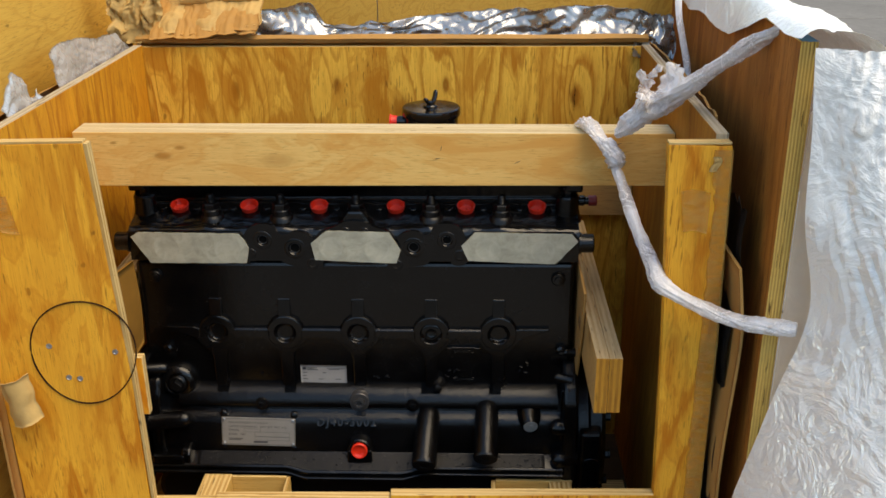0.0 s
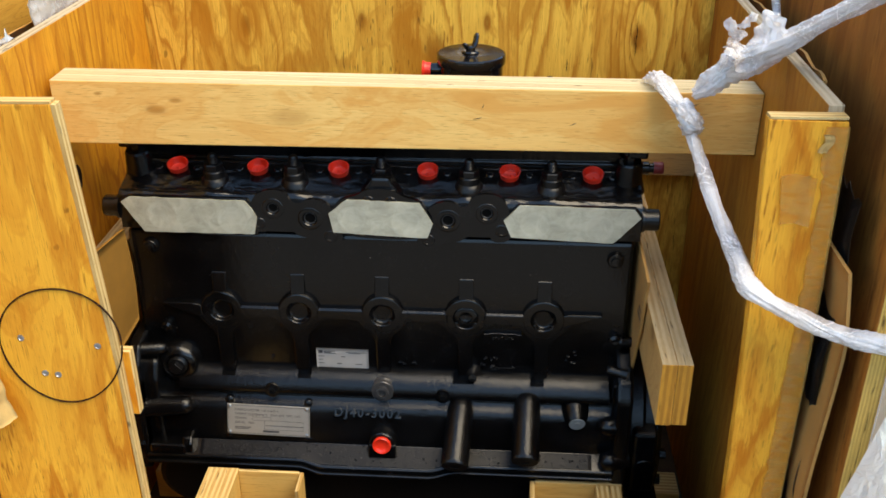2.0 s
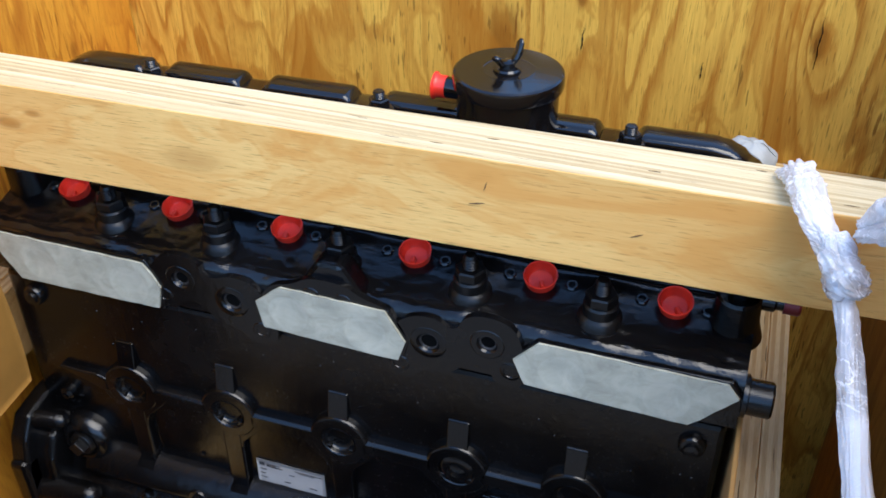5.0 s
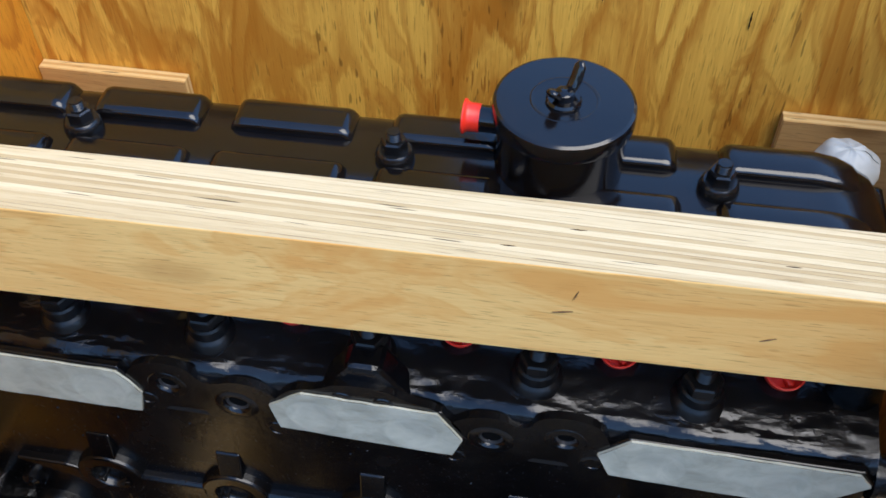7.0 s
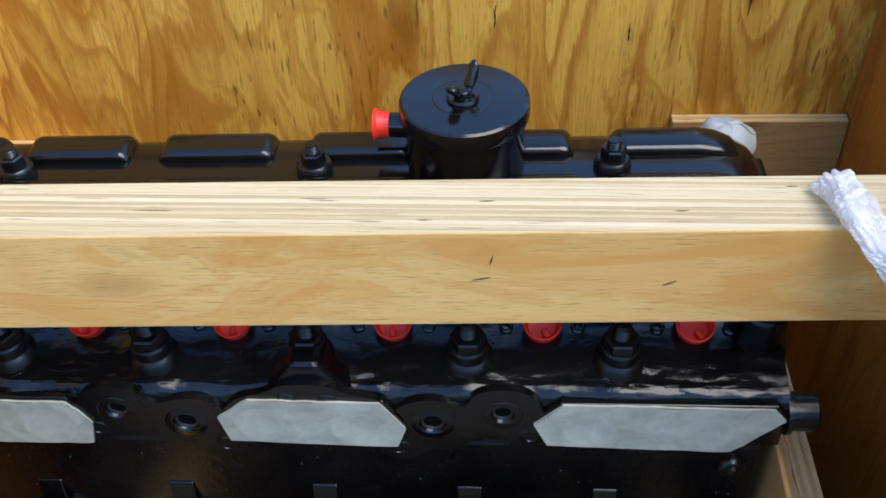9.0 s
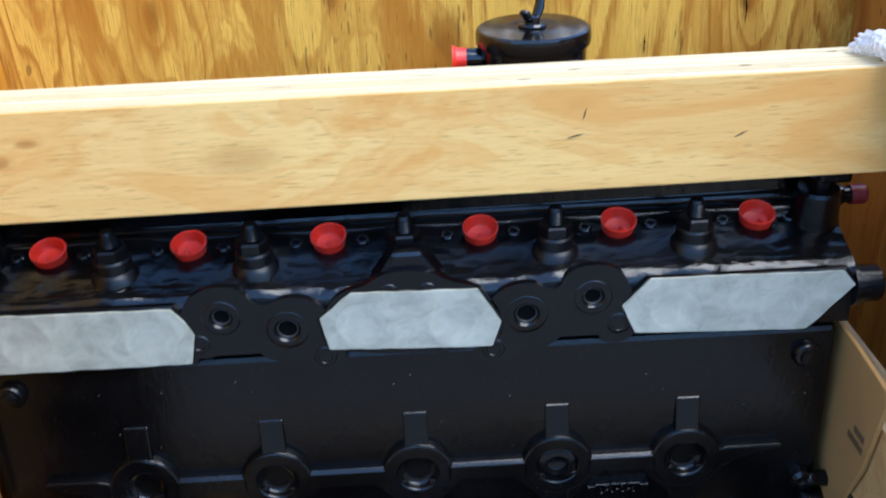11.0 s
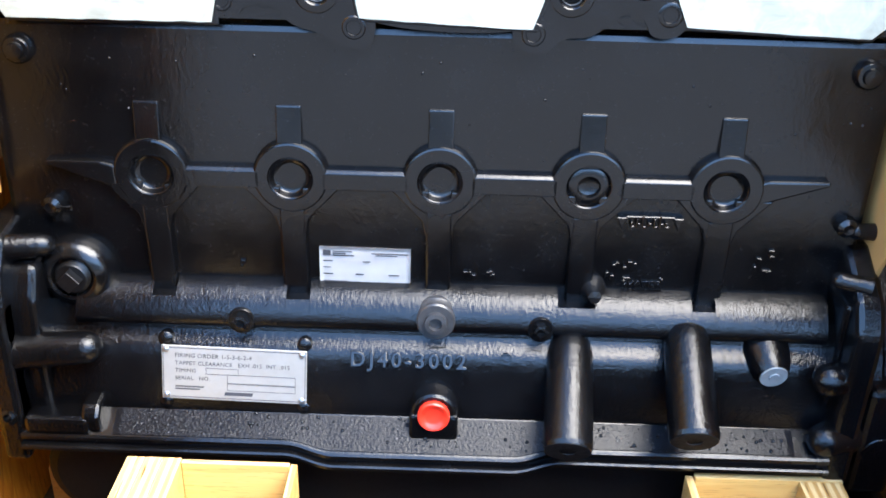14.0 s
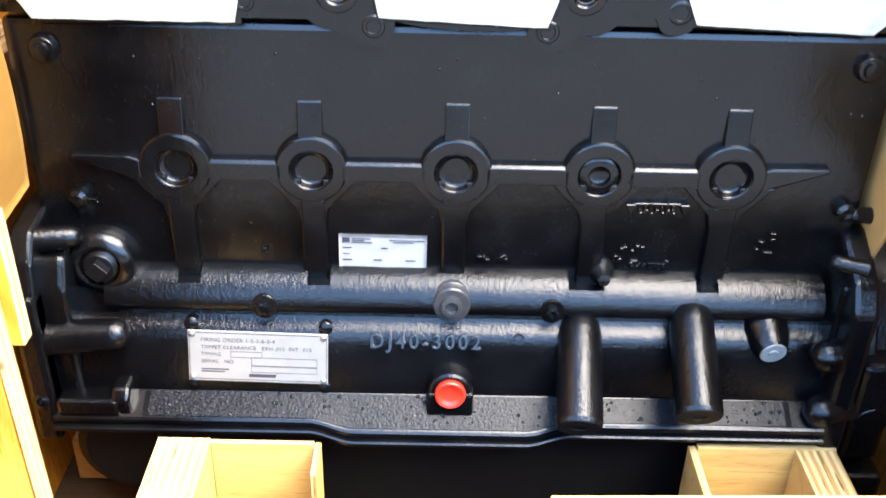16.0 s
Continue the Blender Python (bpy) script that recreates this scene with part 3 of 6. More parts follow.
# ---- ground and surroundings ----
g = Geo()
g.add([(-400, -400, -0.012), (400, -400, -0.012), (400, 400, -0.012), (-400, 400, -0.012)], [(0, 1, 2, 3)])
tagged(new("ground", g.mesh("ground", m_concrete)), "dark weathered concrete yard", "ground", kind="structure")
ground = bpy.data.objects["ground"]
slab = Geo().box(0, 2.98, 0, 2.98, -0.011, 0.0, 0.004, 0, 1).mesh("slab", m_concrete)
for i in range(-3, 4):
    for j in range(-2, 5):
        s = new("slab", slab)
        s.location = (i * 3.0 - 1.2, j * 3.0 - 1.6, 0)
        s.parent = ground

# plain wall added unseen behind the walker, to shape sky light and reflections
solid("wall_south", Geo().box(-14.0, 14.0, -7.2, -7.0, 0.0, 2.4, 0.01), m_wall, "plain grey rendered wall added out of view behind the walker", "wall", kind="structure")

# ---- inner crate ----
TOP, FLOOR = 1.059, 0.14
XL, XR, YB = -0.471, 0.5505, 0.432
inner = thing("plywood_crate", "open yellow pine plywood crate with its front cut away", "crate")
T = 0.018
part("back_panel", Geo().box(XL - T, XR + T, YB, YB + T, FLOOR, TOP, 0.001, rule=board_rule("y")), [m_back, m_edge_y], inner)
for x, z, l in ((0.158, 0.925, 0.030), (0.4205, 0.955, 0.062), (0.300, 0.905, 0.022)):
    k = [(x + 0.0016 * noise.noise(Vector((i * 0.9, x * 40, 0))), YB - 0.0004, z + l * (i / 7 - 0.5)) for i in range(8)]
    part("split", Geo().tube(k, [0.0003, 0.0010, 0.0018, 0.0011, 0.0019, 0.0014, 0.0008, 0.0003], 6, 0, 0.0, 0.5), m_marker, inner, "dark split in the veneer")
part("side_panel", Geo().box(XL - T, XL, -0.275, YB - 0.001, FLOOR, TOP + 0.004, 0.001, rule=board_rule("x")), [m_side, m_edge_grey], inner)
part("side_panel", Geo().box(XR, XR + T, -0.235, YB - 0.001, FLOOR, TOP + 0.004, 0.001, rule=board_rule("x")), [m_side_shaded, m_edge_grey], inner)
g = Geo().sheet(lambda u, v: (XL + 0.0006 + 0.0030 * math.sin(math.pi * v), 0.055 + 0.0115 * v * math.cos(2 * math.pi * u) * (1 + 0.15 * math.sin(6 * math.pi * u)), 0.823 + 0.022 * v * math.sin(2 * math.pi * u)), 24, 4)
part("knot", g, m_marker, inner, "dark knot in the veneer")
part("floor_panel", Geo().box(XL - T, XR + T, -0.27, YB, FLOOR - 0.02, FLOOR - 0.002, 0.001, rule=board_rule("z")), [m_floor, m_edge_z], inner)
for y in (-0.2, 0.08, 0.36):
    part("skid", Geo().box(XL - T, XR + T, y - 0.045, y + 0.045, 0.0, FLOOR - 0.021, 0.003), [m_cleat], inner)

# front panel: two stiles and a low rail, slightly out of square with the back
FRONT = pose(0, -0.258, 0, 0, 0, 1.3)
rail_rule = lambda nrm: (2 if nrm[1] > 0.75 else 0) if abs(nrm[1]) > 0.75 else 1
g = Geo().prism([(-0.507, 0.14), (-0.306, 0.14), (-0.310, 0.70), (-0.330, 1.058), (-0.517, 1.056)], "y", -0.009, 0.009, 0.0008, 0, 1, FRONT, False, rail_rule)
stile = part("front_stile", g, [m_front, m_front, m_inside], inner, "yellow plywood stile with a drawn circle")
edge = Geo().prism([(-0.3055, 0.45), (-0.3015, 0.45), (-0.3055, 0.70), (-0.3245, 1.057), (-0.3295, 1.058), (-0.3095, 0.70)], "y", -0.0085, 0.0085, 0.0, 0, 1, FRONT)
part("stile_edge", edge, [m_edge_y], stile, "pale sawn plywood edge")
g = Geo().prism([(-0.517, 1.0565), (-0.330, 1.0585), (-0.330, 1.0615), (-0.517, 1.0595)], "y", -0.0085, 0.0085, 0.0, 0, 1, FRONT)
part("stile_edge", g, [m_edge_y], stile, "pale sawn plywood edge")
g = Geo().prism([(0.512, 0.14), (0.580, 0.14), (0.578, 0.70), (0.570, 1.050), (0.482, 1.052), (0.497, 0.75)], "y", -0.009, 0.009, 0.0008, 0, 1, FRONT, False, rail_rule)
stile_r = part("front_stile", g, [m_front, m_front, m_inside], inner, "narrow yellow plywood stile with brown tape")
part("stile_edge", Geo().box(0.483, 0.569, -0.0085, 0.0085, 1.0525, 1.0555, 0.0, 0, 1, FRONT), [m_edge_y], stile_r, "pale sawn plywood edge")
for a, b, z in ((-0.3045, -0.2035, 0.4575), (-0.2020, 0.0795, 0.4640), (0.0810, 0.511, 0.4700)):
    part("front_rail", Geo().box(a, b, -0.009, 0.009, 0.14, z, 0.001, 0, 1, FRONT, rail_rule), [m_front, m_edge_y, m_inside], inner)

# marker circle, screws and tape on the stiles
g = Geo()
ring = []
for i in range(65):
    a = radians(205) - 2 * math.pi * 1.01 * i / 64
    wob = 1 + 0.03 * math.sin(2 * a + 0.5) + 0.02 * math.sin(3 * a)
    ring.append(FRONT @ Vector((-0.376 + 0.0785 * wob * math.cos(a), -0.0094, 0.731 + 0.088 * wob * math.sin(a))))
g.tube(ring, [0.0021 + 0.0007 * noise.noise(Vector((i * 0.4, 0, 0))) for i in range(65)], 6, 0, 0.0, 0.5)
part("marker_circle", g, m_marker, stile, "hand-drawn dark marker circle")
for x, z in ((-0.427, 0.742), (-0.328, 0.732), (-0.405, 0.688), (-0.388, 0.686)):
    g = Geo().lathe([(0.0045, 0.0), (0.0045, 0.0012), (0.003, 0.0016), (0.0025, 0.0008), (0.0, 0.0008)], FRONT @ Vector((x, -0.009, z)), (0, -1, 0), 14)
    part("screw", g, m_zinc, stile, "countersunk zinc screw")
g = Geo().sheet(lambda u, v: FRONT @ Vector((-0.512 + 0.062 * u + 0.010 * u * v, -0.0100 - 0.0006 * noise.noise(Vector((u * 5, v * 7, 0))), 0.985 - 0.058 * v + 0.004 * math.sin(u * 5))), 14, 10, 0, 0.0005)
part("tape", g, m_tape_brown, stile, "brown packing tape strip")


def tape_strip(u, v):
    z = 1.045 - 0.60 * v
    ragged = 0.004 * noise.noise(Vector((0, z * 60, 3)))
    left = 0.552 + ragged - (0.010 if z > 0.985 else 0.0) * 0.6
    right = 0.5715 + (0.0075 if z < 0.75 else 0.0075 * (1.05 - z) / 0.3)
    return FRONT @ Vector((left + (right - left) * u, -0.0101 - 0.0004 * noise.noise(Vector((u * 6, z * 40, 0))), z))


part("tape", Geo().sheet(tape_strip, 8, 90, 0, 0.0005), m_tape_brown, stile_r, "glossy brown packing tape down the edge")
g = Geo().sheet(lambda u, v: FRONT @ Vector((0.504 + 0.042 * u + 0.008 * v * (1 - u), -0.0108 - 0.0010 * abs(noise.noise(Vector((u * 3, v * 9, 2)))), 0.985 - 0.062 * v + 0.003 * math.sin(u * 4))), 16, 20, 0, 0.0005)
part("tape", g, m_tape_brown, stile_r, "wrinkled brown packing tape patch")
g = Geo().sheet(lambda u, v: FRONT @ Vector((0.543 + 0.011 * u + 0.003 * math.sin(v * 5), -0.0115 - 0.002 * noise.noise(Vector((u * 4, v * 6, 1))), 1.036 - 0.022 * v)), 8, 10, 0, 0.0006)
part("torn_paper", g, m_card_light, stile_r, "torn paper scrap")

# ---- cross beam ----
BEAM_Y = 0.0132
beam = thing("cross_beam", "pale laminated plywood beam lying across the engine", "beam")
BEAM = pose(0, -0.0036, 0.0050, 0, 0.55, 1.72)
g = Geo().box(-0.4685, 0.541, BEAM_Y, BEAM_Y + 0.0602, 0.8980, 0.9898, 0.0015, rule=lambda nrm: 1 if abs(nrm[2]) > 0.75 else (2 if abs(nrm[0]) > 0.75 else 0))
for i, (x, y, z) in enumerate(g.v):
    if z < 0.92:
        g.v[i] = (x, y, z - 0.0030 * (0.541 - x))
part("beam_body", g, [m_beam, m_edge_beam, m_edge_beam], beam)
rnd = random.Random(5)
for i in range(6):
    x = rnd.uniform(-0.42, 0.48)
    y = BEAM_Y + rnd.choice([0.014, 0.021, 0.034, 0.047])
    l = rnd.uniform(0.005, 0.013)
    g = Geo().prism([(x, y), (x + l * 0.5, y - 0.0005), (x + l, y), (x + l * 0.5, y + 0.0004)], "z", 0.9890, 0.9901, 0.0, 0, 1)
    part("split", g, m_marker, beam, "dark split in the veneer")
for x, z, l, tilt in ((0.142, 0.950, 0.014, 12.0), (0.149, 0.968, 0.010, 75.0), (0.278, 0.944, 0.011, 25.0), (0.447, 0.976, 0.012, 32.0)):
    xf = pose(x, BEAM_Y - 0.0003, z - 0.0045, 0, -tilt, 0)
    g = Geo().prism([(-l / 2, 0), (0, -0.0006), (l / 2, 0), (0, 0.0005)], "y", -0.0004, 0.0004, 0.0, 0, 1, xf)
    part("split", g, m_ink_faded, beam, "brown nick in the veneer")


for ob in beam.children:
    ob.data.transform(BEAM)

# ---- cleats on the back wall ----
for a, b, z0, z1, y in ((-0.470, -0.294, 0.675, 0.7675, 0.4145), (0.356, 0.549, 0.700, 0.8015, 0.4145)):
    g = Geo().box(a, b, y, YB - 0.0015, z0, z1, 0.001, rule=board_rule("y"))
    solid("wall_cleat", g, [m_cleat, m_edge_y], "pale plywood cleat screwed to the crate's back wall", "cleat", "wall cleats")

# ---- braces beside the engine ----
end_rule = lambda nrm: 0 if abs(nrm[0]) > 0.75 else (2 if abs(nrm[1]) > 0.75 else 1)
m_edge_brace = plywood_edge("plywood_edge_brace", "x", (0.46, 0.34, 0.19), (0.27, 0.165, 0.07), 0.0046, 9.0)
for x0, y0 in ((0.405, -0.222), (-0.466, -0.205)):
    brace = thing("side_brace", "long plywood brace of two boards beside the engine", "brace", (0, 0, 0), "side braces")
    for k in range(2):
        part("board", Geo().box(x0 + 0.0211 * k, x0 + 0.0205 + 0.0211 * k, y0 + 0.0015 * k, 0.39, 0.600, 0.699 - 0.001 * k, 0.0012, rule=end_rule), [m_cleat, m_edge_brace, m_edge_end], brace)
# cardboard pads between brace and engine
g = Geo().prism([(0.20, 0.752), (0.0, 0.748), (-0.078, 0.742), (-0.056, 0.645), (-0.012, 0.545), (0.20, 0.540)], "x", 0.3985, 0.4030, 0.0008, 0, 1)
pad_r = solid("cardboard_pad", g, [m_card], "brown cardboard pad folded against the engine brace", "cardboard", "cardboard pads")


def left_pad(u, v):
    y = -0.095 + 0.090 * u - 0.012 * v * (1 - u)
    top = 0.772 - 0.006 * u
    low = 0.588 + 0.018 * u
    return (-0.398 + 0.008 * u + 0.004 * math.sin(v * 3.1), y, top + (low - top) * v)


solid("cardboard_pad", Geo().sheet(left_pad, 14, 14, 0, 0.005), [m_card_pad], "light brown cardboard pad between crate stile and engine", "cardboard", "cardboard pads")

pad_l = bpy.data.objects["cardboard_pad.001"]
for i in range(30):
    z = 0.770 - i * 0.0060
    part("flute", Geo().box(-0.3995, -0.3955, -0.1085 + 0.0120 * (z - 0.588) / 0.184, -0.1040 + 0.0120 * (z - 0.588) / 0.184, z - 0.0034, z, 0.0005, 0, 1, pose(-0.0008, 0.0072, 0)), m_marker, pad_l, "dark corrugation in the torn edge")
for z, l in ((0.672, 0.020), (0.660, 0.030)):
    part("text_bar", Geo().box(0.3978, 0.3984, -0.052, -0.052 + l, z, z + 0.006, 0, 0, 1), m_ink_faded, pad_r)
part("backing_strip", Geo().box(-0.335, -0.2955, 0.0095, 0.024, 0.610, 0.712, 0.001, 0, 1, FRONT, board_rule("y")), [m_front, m_edge_y], stile)

# ---- support brackets under the engine ----
b1 = thing("support_bracket", "pale plywood bracket under the engine's sump rail", "bracket", (0, 0, 0), "support brackets")
for k in range(3):
    part("rib", Geo().box(-0.274 + 0.0168 * k, -0.2575 + 0.0168 * k, -0.250, -0.0900, 0.14, 0.3815, 0.0008, rule=board_rule("x")), [m_block, m_edge_x], b1)
part("cross_board", Geo().box(-0.2235, -0.1245, -0.0955, -0.0900, 0.14, 0.3800, 0.0008, rule=board_rule("y")), [m_block, m_edge_y], b1)
part("rib", Geo().box(-0.1238, -0.1178, -0.135, -0.0900, 0.14, 0.3780, 0.0008, rule=board_rule("x")), [m_block, m_edge_x], b1)
b2 = thing("support_bracket", "pale hollow plywood bracket under the engine's sump rail", "bracket", (0, 0, 0), "support brackets")
part("cross_board", Geo().box(0.256, 0.396, -0.063, -0.055, 0.14, 0.355, 0.0008, rule=board_rule("y")), [m_block, m_edge_y], b2)
for k in range(2):
    part("rib", Geo().box(0.354 + 0.0205 * k, 0.374 + 0.0205 * k, -0.242, -0.0635, 0.14, 0.355, 0.0008, rule=board_rule("x")), [m_block, m_edge_x], b2)
part("rib", Geo().box(0.248, 0.2555, -0.242, -0.055, 0.14, 0.351, 0.0008, rule=board_rule("x")), [m_block, m_edge_x], b2)
b3 = thing("support_bearer", "plywood bearer under the engine sump", "bearer")
part("bearer_board", Geo().box(-0.45, 0.53, 0.10, 0.16, 0.14, 0.2015, 0.002, rule=board_rule("y")), [m_block, m_edge_y], b3)


# ---- engine ----
engine = thing("engine", "gloss-black six-cylinder engine standing in the crate", "engine")
CYL = (-0.2515, -0.1275, 0.0055, 0.1375, 0.2590)      # core plugs along the block
CAPS = (-0.314, -0.188, -0.0625, 0.0745, 0.1995, 0.325)

# cylinder block
g = Geo()
g.box(-0.388, 0.390, 0.0, 0.300, 0.50, 0.762, 0.006)
for k, x in enumerate(CYL):
    # ring boss with its column and tab
    g.lathe([(0.035, 0.004), (0.0338, -0.0060), (0.0328, -0.0082), (0.0312, -0.0090), (0.0205, -0.0090), (0.0194, -0.0080), (0.0188, -0.0012), (0.0155, -0.0006), (0.0, -0.0006)], (x, 0, 0.627), (0, 1, 0), 40)
    g.prism([(x - 0.0125, 0.598), (x + 0.0125, 0.598), (x + 0.0115, 0.50), (x - 0.0115, 0.50)], "y", -0.0085, 0.004, 0.0025)
    g.prism([(0.003, 0.644), (-0.0088, 0.644), (-0.0078, 0.652), (-0.0016, 0.692), (0.003, 0.694)], "x", x - 0.0112, x + 0.0112, 0.0012)
    for q in (-1, 1):
        g.prism([(x + q * 0.010, 0.572), (x + q * 0.010, 0.618), (x + q * 0.044, 0.618), (x + q * 0.040, 0.6145), (x + q * 0.0155, 0.588), (x + q * 0.0122, 0.574)], "y", -0.0083, 0.004, 0.0016)
spans = [(-0.345, -0.283)] + [(a + 0.028, b - 0.028) for a, b in zip(CYL, CYL[1:])] + [(0.283, 0.350)]
for i, (a, b) in enumerate(spans):
    if i in (0, 5):
        s = 1 if i == 5 else -1
        near, far = (b, a) if i == 0 else (a, b)
        g.prism([(near, 0.612), (near, 0.6340), (near + s * 0.012, 0.6375), (far, 0.638), (far, 0.634)], "y", -0.0085, 0.003, 0.0022)
    else:
        g.prism([(0.003, 0.6365), (-0.0060, 0.6355), (-0.0090, 0.6325), (-0.0090, 0.617), (0.003, 0.615)], "x", a, b, 0.0008)
for x, z in ((0.3627, 0.7345), (-0.3535, 0.7360)):
    g.lathe([(0.0135, 0.003), (0.0125, -0.005), (0.0105, -0.0075), (0.0075, -0.008), (0.0065, -0.0115), (0.0, -0.012)], (x, 0, z), (0, 1, 0), 24)
for x, z in ((-0.345, 0.593), (0.372, 0.595)):
    g.lathe([(0.010, 0.003), (0.009, -0.010), (0.005, -0.013), (0.0, -0.012)], (x, 0, z), (0, 1, 0), 20)
# raised casting marks on the block
rnd = random.Random(2)
for x, z in ((0.166, 0.545), (0.182, 0.547), (0.3, 0.552), (0.306, 0.560), (0.162, 0.532), (0.176, 0.532), (0.053, 0.533), (0.033, 0.533), (-0.175, 0.533), (-0.345, 0.576), (-0.34, 0.584), (0.31, 0.545)):
    for q in range(3):
        a, b = x + rnd.uniform(-0.005, 0.005), z + rnd.uniform(-0.004, 0.004)
        g.box(a, a + rnd.uniform(0.0015, 0.005), -0.0028, 0.002, b, b + rnd.uniform(0.0015, 0.005), 0.0004, 0, 1)
for s in (-1, 1):
    g.prism([(0.196 + s * 0.030, 0.598), (0.196 + s * 0.021, 0.598), (0.196 + s * 0.0255, 0.586)], "y", -0.0072, 0.002, 0.0006, 0, 1)
for i in range(7):
    x = 0.1785 + i * 0.0052
    h = 0.006 + 0.004 * (i % 3)
    g.box(x, x + 0.0016, -0.0068, 0.002, 0.588, 0.588 + h * 0.9, 0.0006, 0, 1)
    g.box(x, x + 0.0036, -0.0066, 0.002, 0.588 + 0.003 * (i % 2), 0.5896 + 0.003 * (i % 2), 0.0005, 0, 1)
g.box(0.174, 0.218, -0.0060, 0.002, 0.5975, 0.5990, 0.0006, 0, 1)
block = part("cylinder_block", g, m_black, engine, "gloss-black cast cylinder block")
for k, x in enumerate(CYL):
    if k != 3:
        part("core_plug", Geo().lathe([(0.0, 0.0), (0.0192, 0.0), (0.0192, -0.0088), (0.0186, -0.0084), (0.0180, -0.0070), (0.0174, -0.0045), (0.0164, -0.0022), (0.0148, -0.0010), (0.0120, -0.0006), (0.0, -0.0005)], (x, -0.0008, 0.627), (0, 1, 0), 40), m_black, block)
    else:
        part("core_plug", Geo().lathe([(0.0, 0.0), (0.0186, 0.0), (0.0186, -0.0055), (0.0155, -0.0075), (0.0105, -0.0075), (0.0095, -0.002), (0.006, -0.0002), (0.0, -0.0002)], (x, -0.0008, 0.627), (0, 1, 0), 36), m_black, block, "threaded plug with a central recess")

# crankcase with the ledge, the bulged side and the sump rail
g = Geo()
bulge = [(0.30, 0.500), (-0.014, 0.500), (-0.0225, 0.4760), (-0.0255, 0.4705), (-0.0295, 0.4680), (-0.0335, 0.4645), (-0.0365, 0.4600), (-0.0385, 0.4545), (-0.0402, 0.4480), (-0.0420, 0.4400), (-0.0440, 0.4300), (-0.0460, 0.4180), (-0.0475, 0.4020), (-0.0470, 0.3850), (0.30, 0.3850)]
g.roll(bulge, -0.382, 0.376)
arc = [(0.0035 - 0.0345 * math.sin(radians(a)), 0.4905 + 0.0305 * math.cos(radians(a)) ** 1.25) for a in range(0, 91, 9)]
under = [(-0.0305, 0.4865), (-0.0280, 0.4835), (-0.0235, 0.4820), (-0.015, 0.4815), (0.006, 0.4815)]
ledge = [(0.006, 0.5220)] + arc + under
low = [(0.006, 0.5105)] + [q for q in arc if q[1] < 0.5105] + under
notch = sorted([(x - 0.0105, x + 0.0115) for x in (CYL[0] + 0.002, CYL[1] + 0.003, CYL[4] - 0.006)] + [(0.118, 0.152)])
x0 = -0.330
for a, b in notch + [(0.368, 0.37)]:
    g.roll(ledge, x0, a)
    if b < 0.36:
        g.roll(low, a - 0.0005, b + 0.0005)
    x0 = b
part("crankcase", g, m_black_cast, engine, "gloss-black crankcase with a sloping ledge")

# runs and specks under the paint of the block's face
g = Geo()
rnd = random.Random(21)
for i in range(70):
    x, z, r = rnd.uniform(-0.37, 0.37), rnd.uniform(0.53, 0.745), rnd.choice([0.0005, 0.0006, 0.0008, 0.0011])
    g.lathe([(r * 1.3, 0.0), (r, r * 0.5), (r * 0.5, r * 0.85), (0.0, r)], (x, 0.0, z), (0, -1, 0), 8)
tagged(part("paint_speck", g, m_black, engine, "small lumps under the paint"), kind="stuff")

# sump rail: a sloped shelf that dips in the middle
g = Geo()


def rail(x):
    d = 0.0
    for a, b, up in ((-0.135, -0.088, 1), (0.080, 0.128, -1)):
        s = min(1.0, max(0.0, (x - a) / (b - a)))
        s = s * s * (3 - 2 * s)
        d += up * s
    y, z = -0.007 * d, -0.0068 * d
    return [(x, 0.02, 0.402), (x, -0.044, 0.402), (x, -0.0475, 0.4000), (x, -0.0715 + y, 0.3848 + z), (x, -0.0735 + y, 0.3828 + z), (x, -0.0730 + y, 0.3785 + z), (x, -0.0705 + y, 0.3768 + z), (x, -0.0705 + y, 0.3752 + z), (x, -0.0760 + y, 0.3745 + z), (x, -0.0775 + y, 0.3730 + z), (x, -0.0770 + y, 0.3695 + z), (x, -0.060, 0.368 + z), (x, 0.02, 0.368 + z)]


xs = sorted(set([-0.384, -0.375, -0.30] + [-0.145 + i * 0.005 for i in range(14)] + [0.07 + i * 0.005 for i in range(14)] + [0.2, 0.30, 0.378]))
g.loft([rail(x) for x in xs])
part("sump_rail", g, [m_black], engine)
a, b = -0.298, 0.346
g = Geo()
secs = []
k = max(2, int((b - a) / 0.006))
for i in range(k + 1):
    x = a + (b - a) * i / k
    s = rail(x)
    p, q = Vector(s[2]), Vector(s[3])
    e = 0.0012 if 0 < i < k else 0.0
    n1, n2 = p.lerp(q, 0.04), p.lerp(q, 0.94)
    secs.append([tuple(n1), tuple(n1 + Vector((0, -0.001, e))), tuple(p.lerp(q, 0.5) + Vector((0, -0.001, e * 1.15))), tuple(n2 + Vector((0, -0.001, e))), tuple(n2)])
g.loft(secs)
part("rail_shelf", g, [m_black_rough], engine, "dusty black rough-cast shelf")
g = Geo()
rnd = random.Random(9)
for i in range(190):
    x = rnd.uniform(-0.295, 0.34)
    s = rail(x)
    p = Vector(s[2]).lerp(Vector(s[3]), rnd.uniform(0.1, 0.9)) + Vector((0, 0, 0.0022))
    r = rnd.choice([0.0006, 0.0009, 0.0012, 0.0018])
    g.lathe([(r, 0.0), (r * 0.9, r * 0.6), (r * 0.4, r), (0.0, r)], p, (0, -0.3, 1), 7)
tagged(part("casting_grit", g, m_black, engine, "lumps of grit under the paint"), kind="stuff")

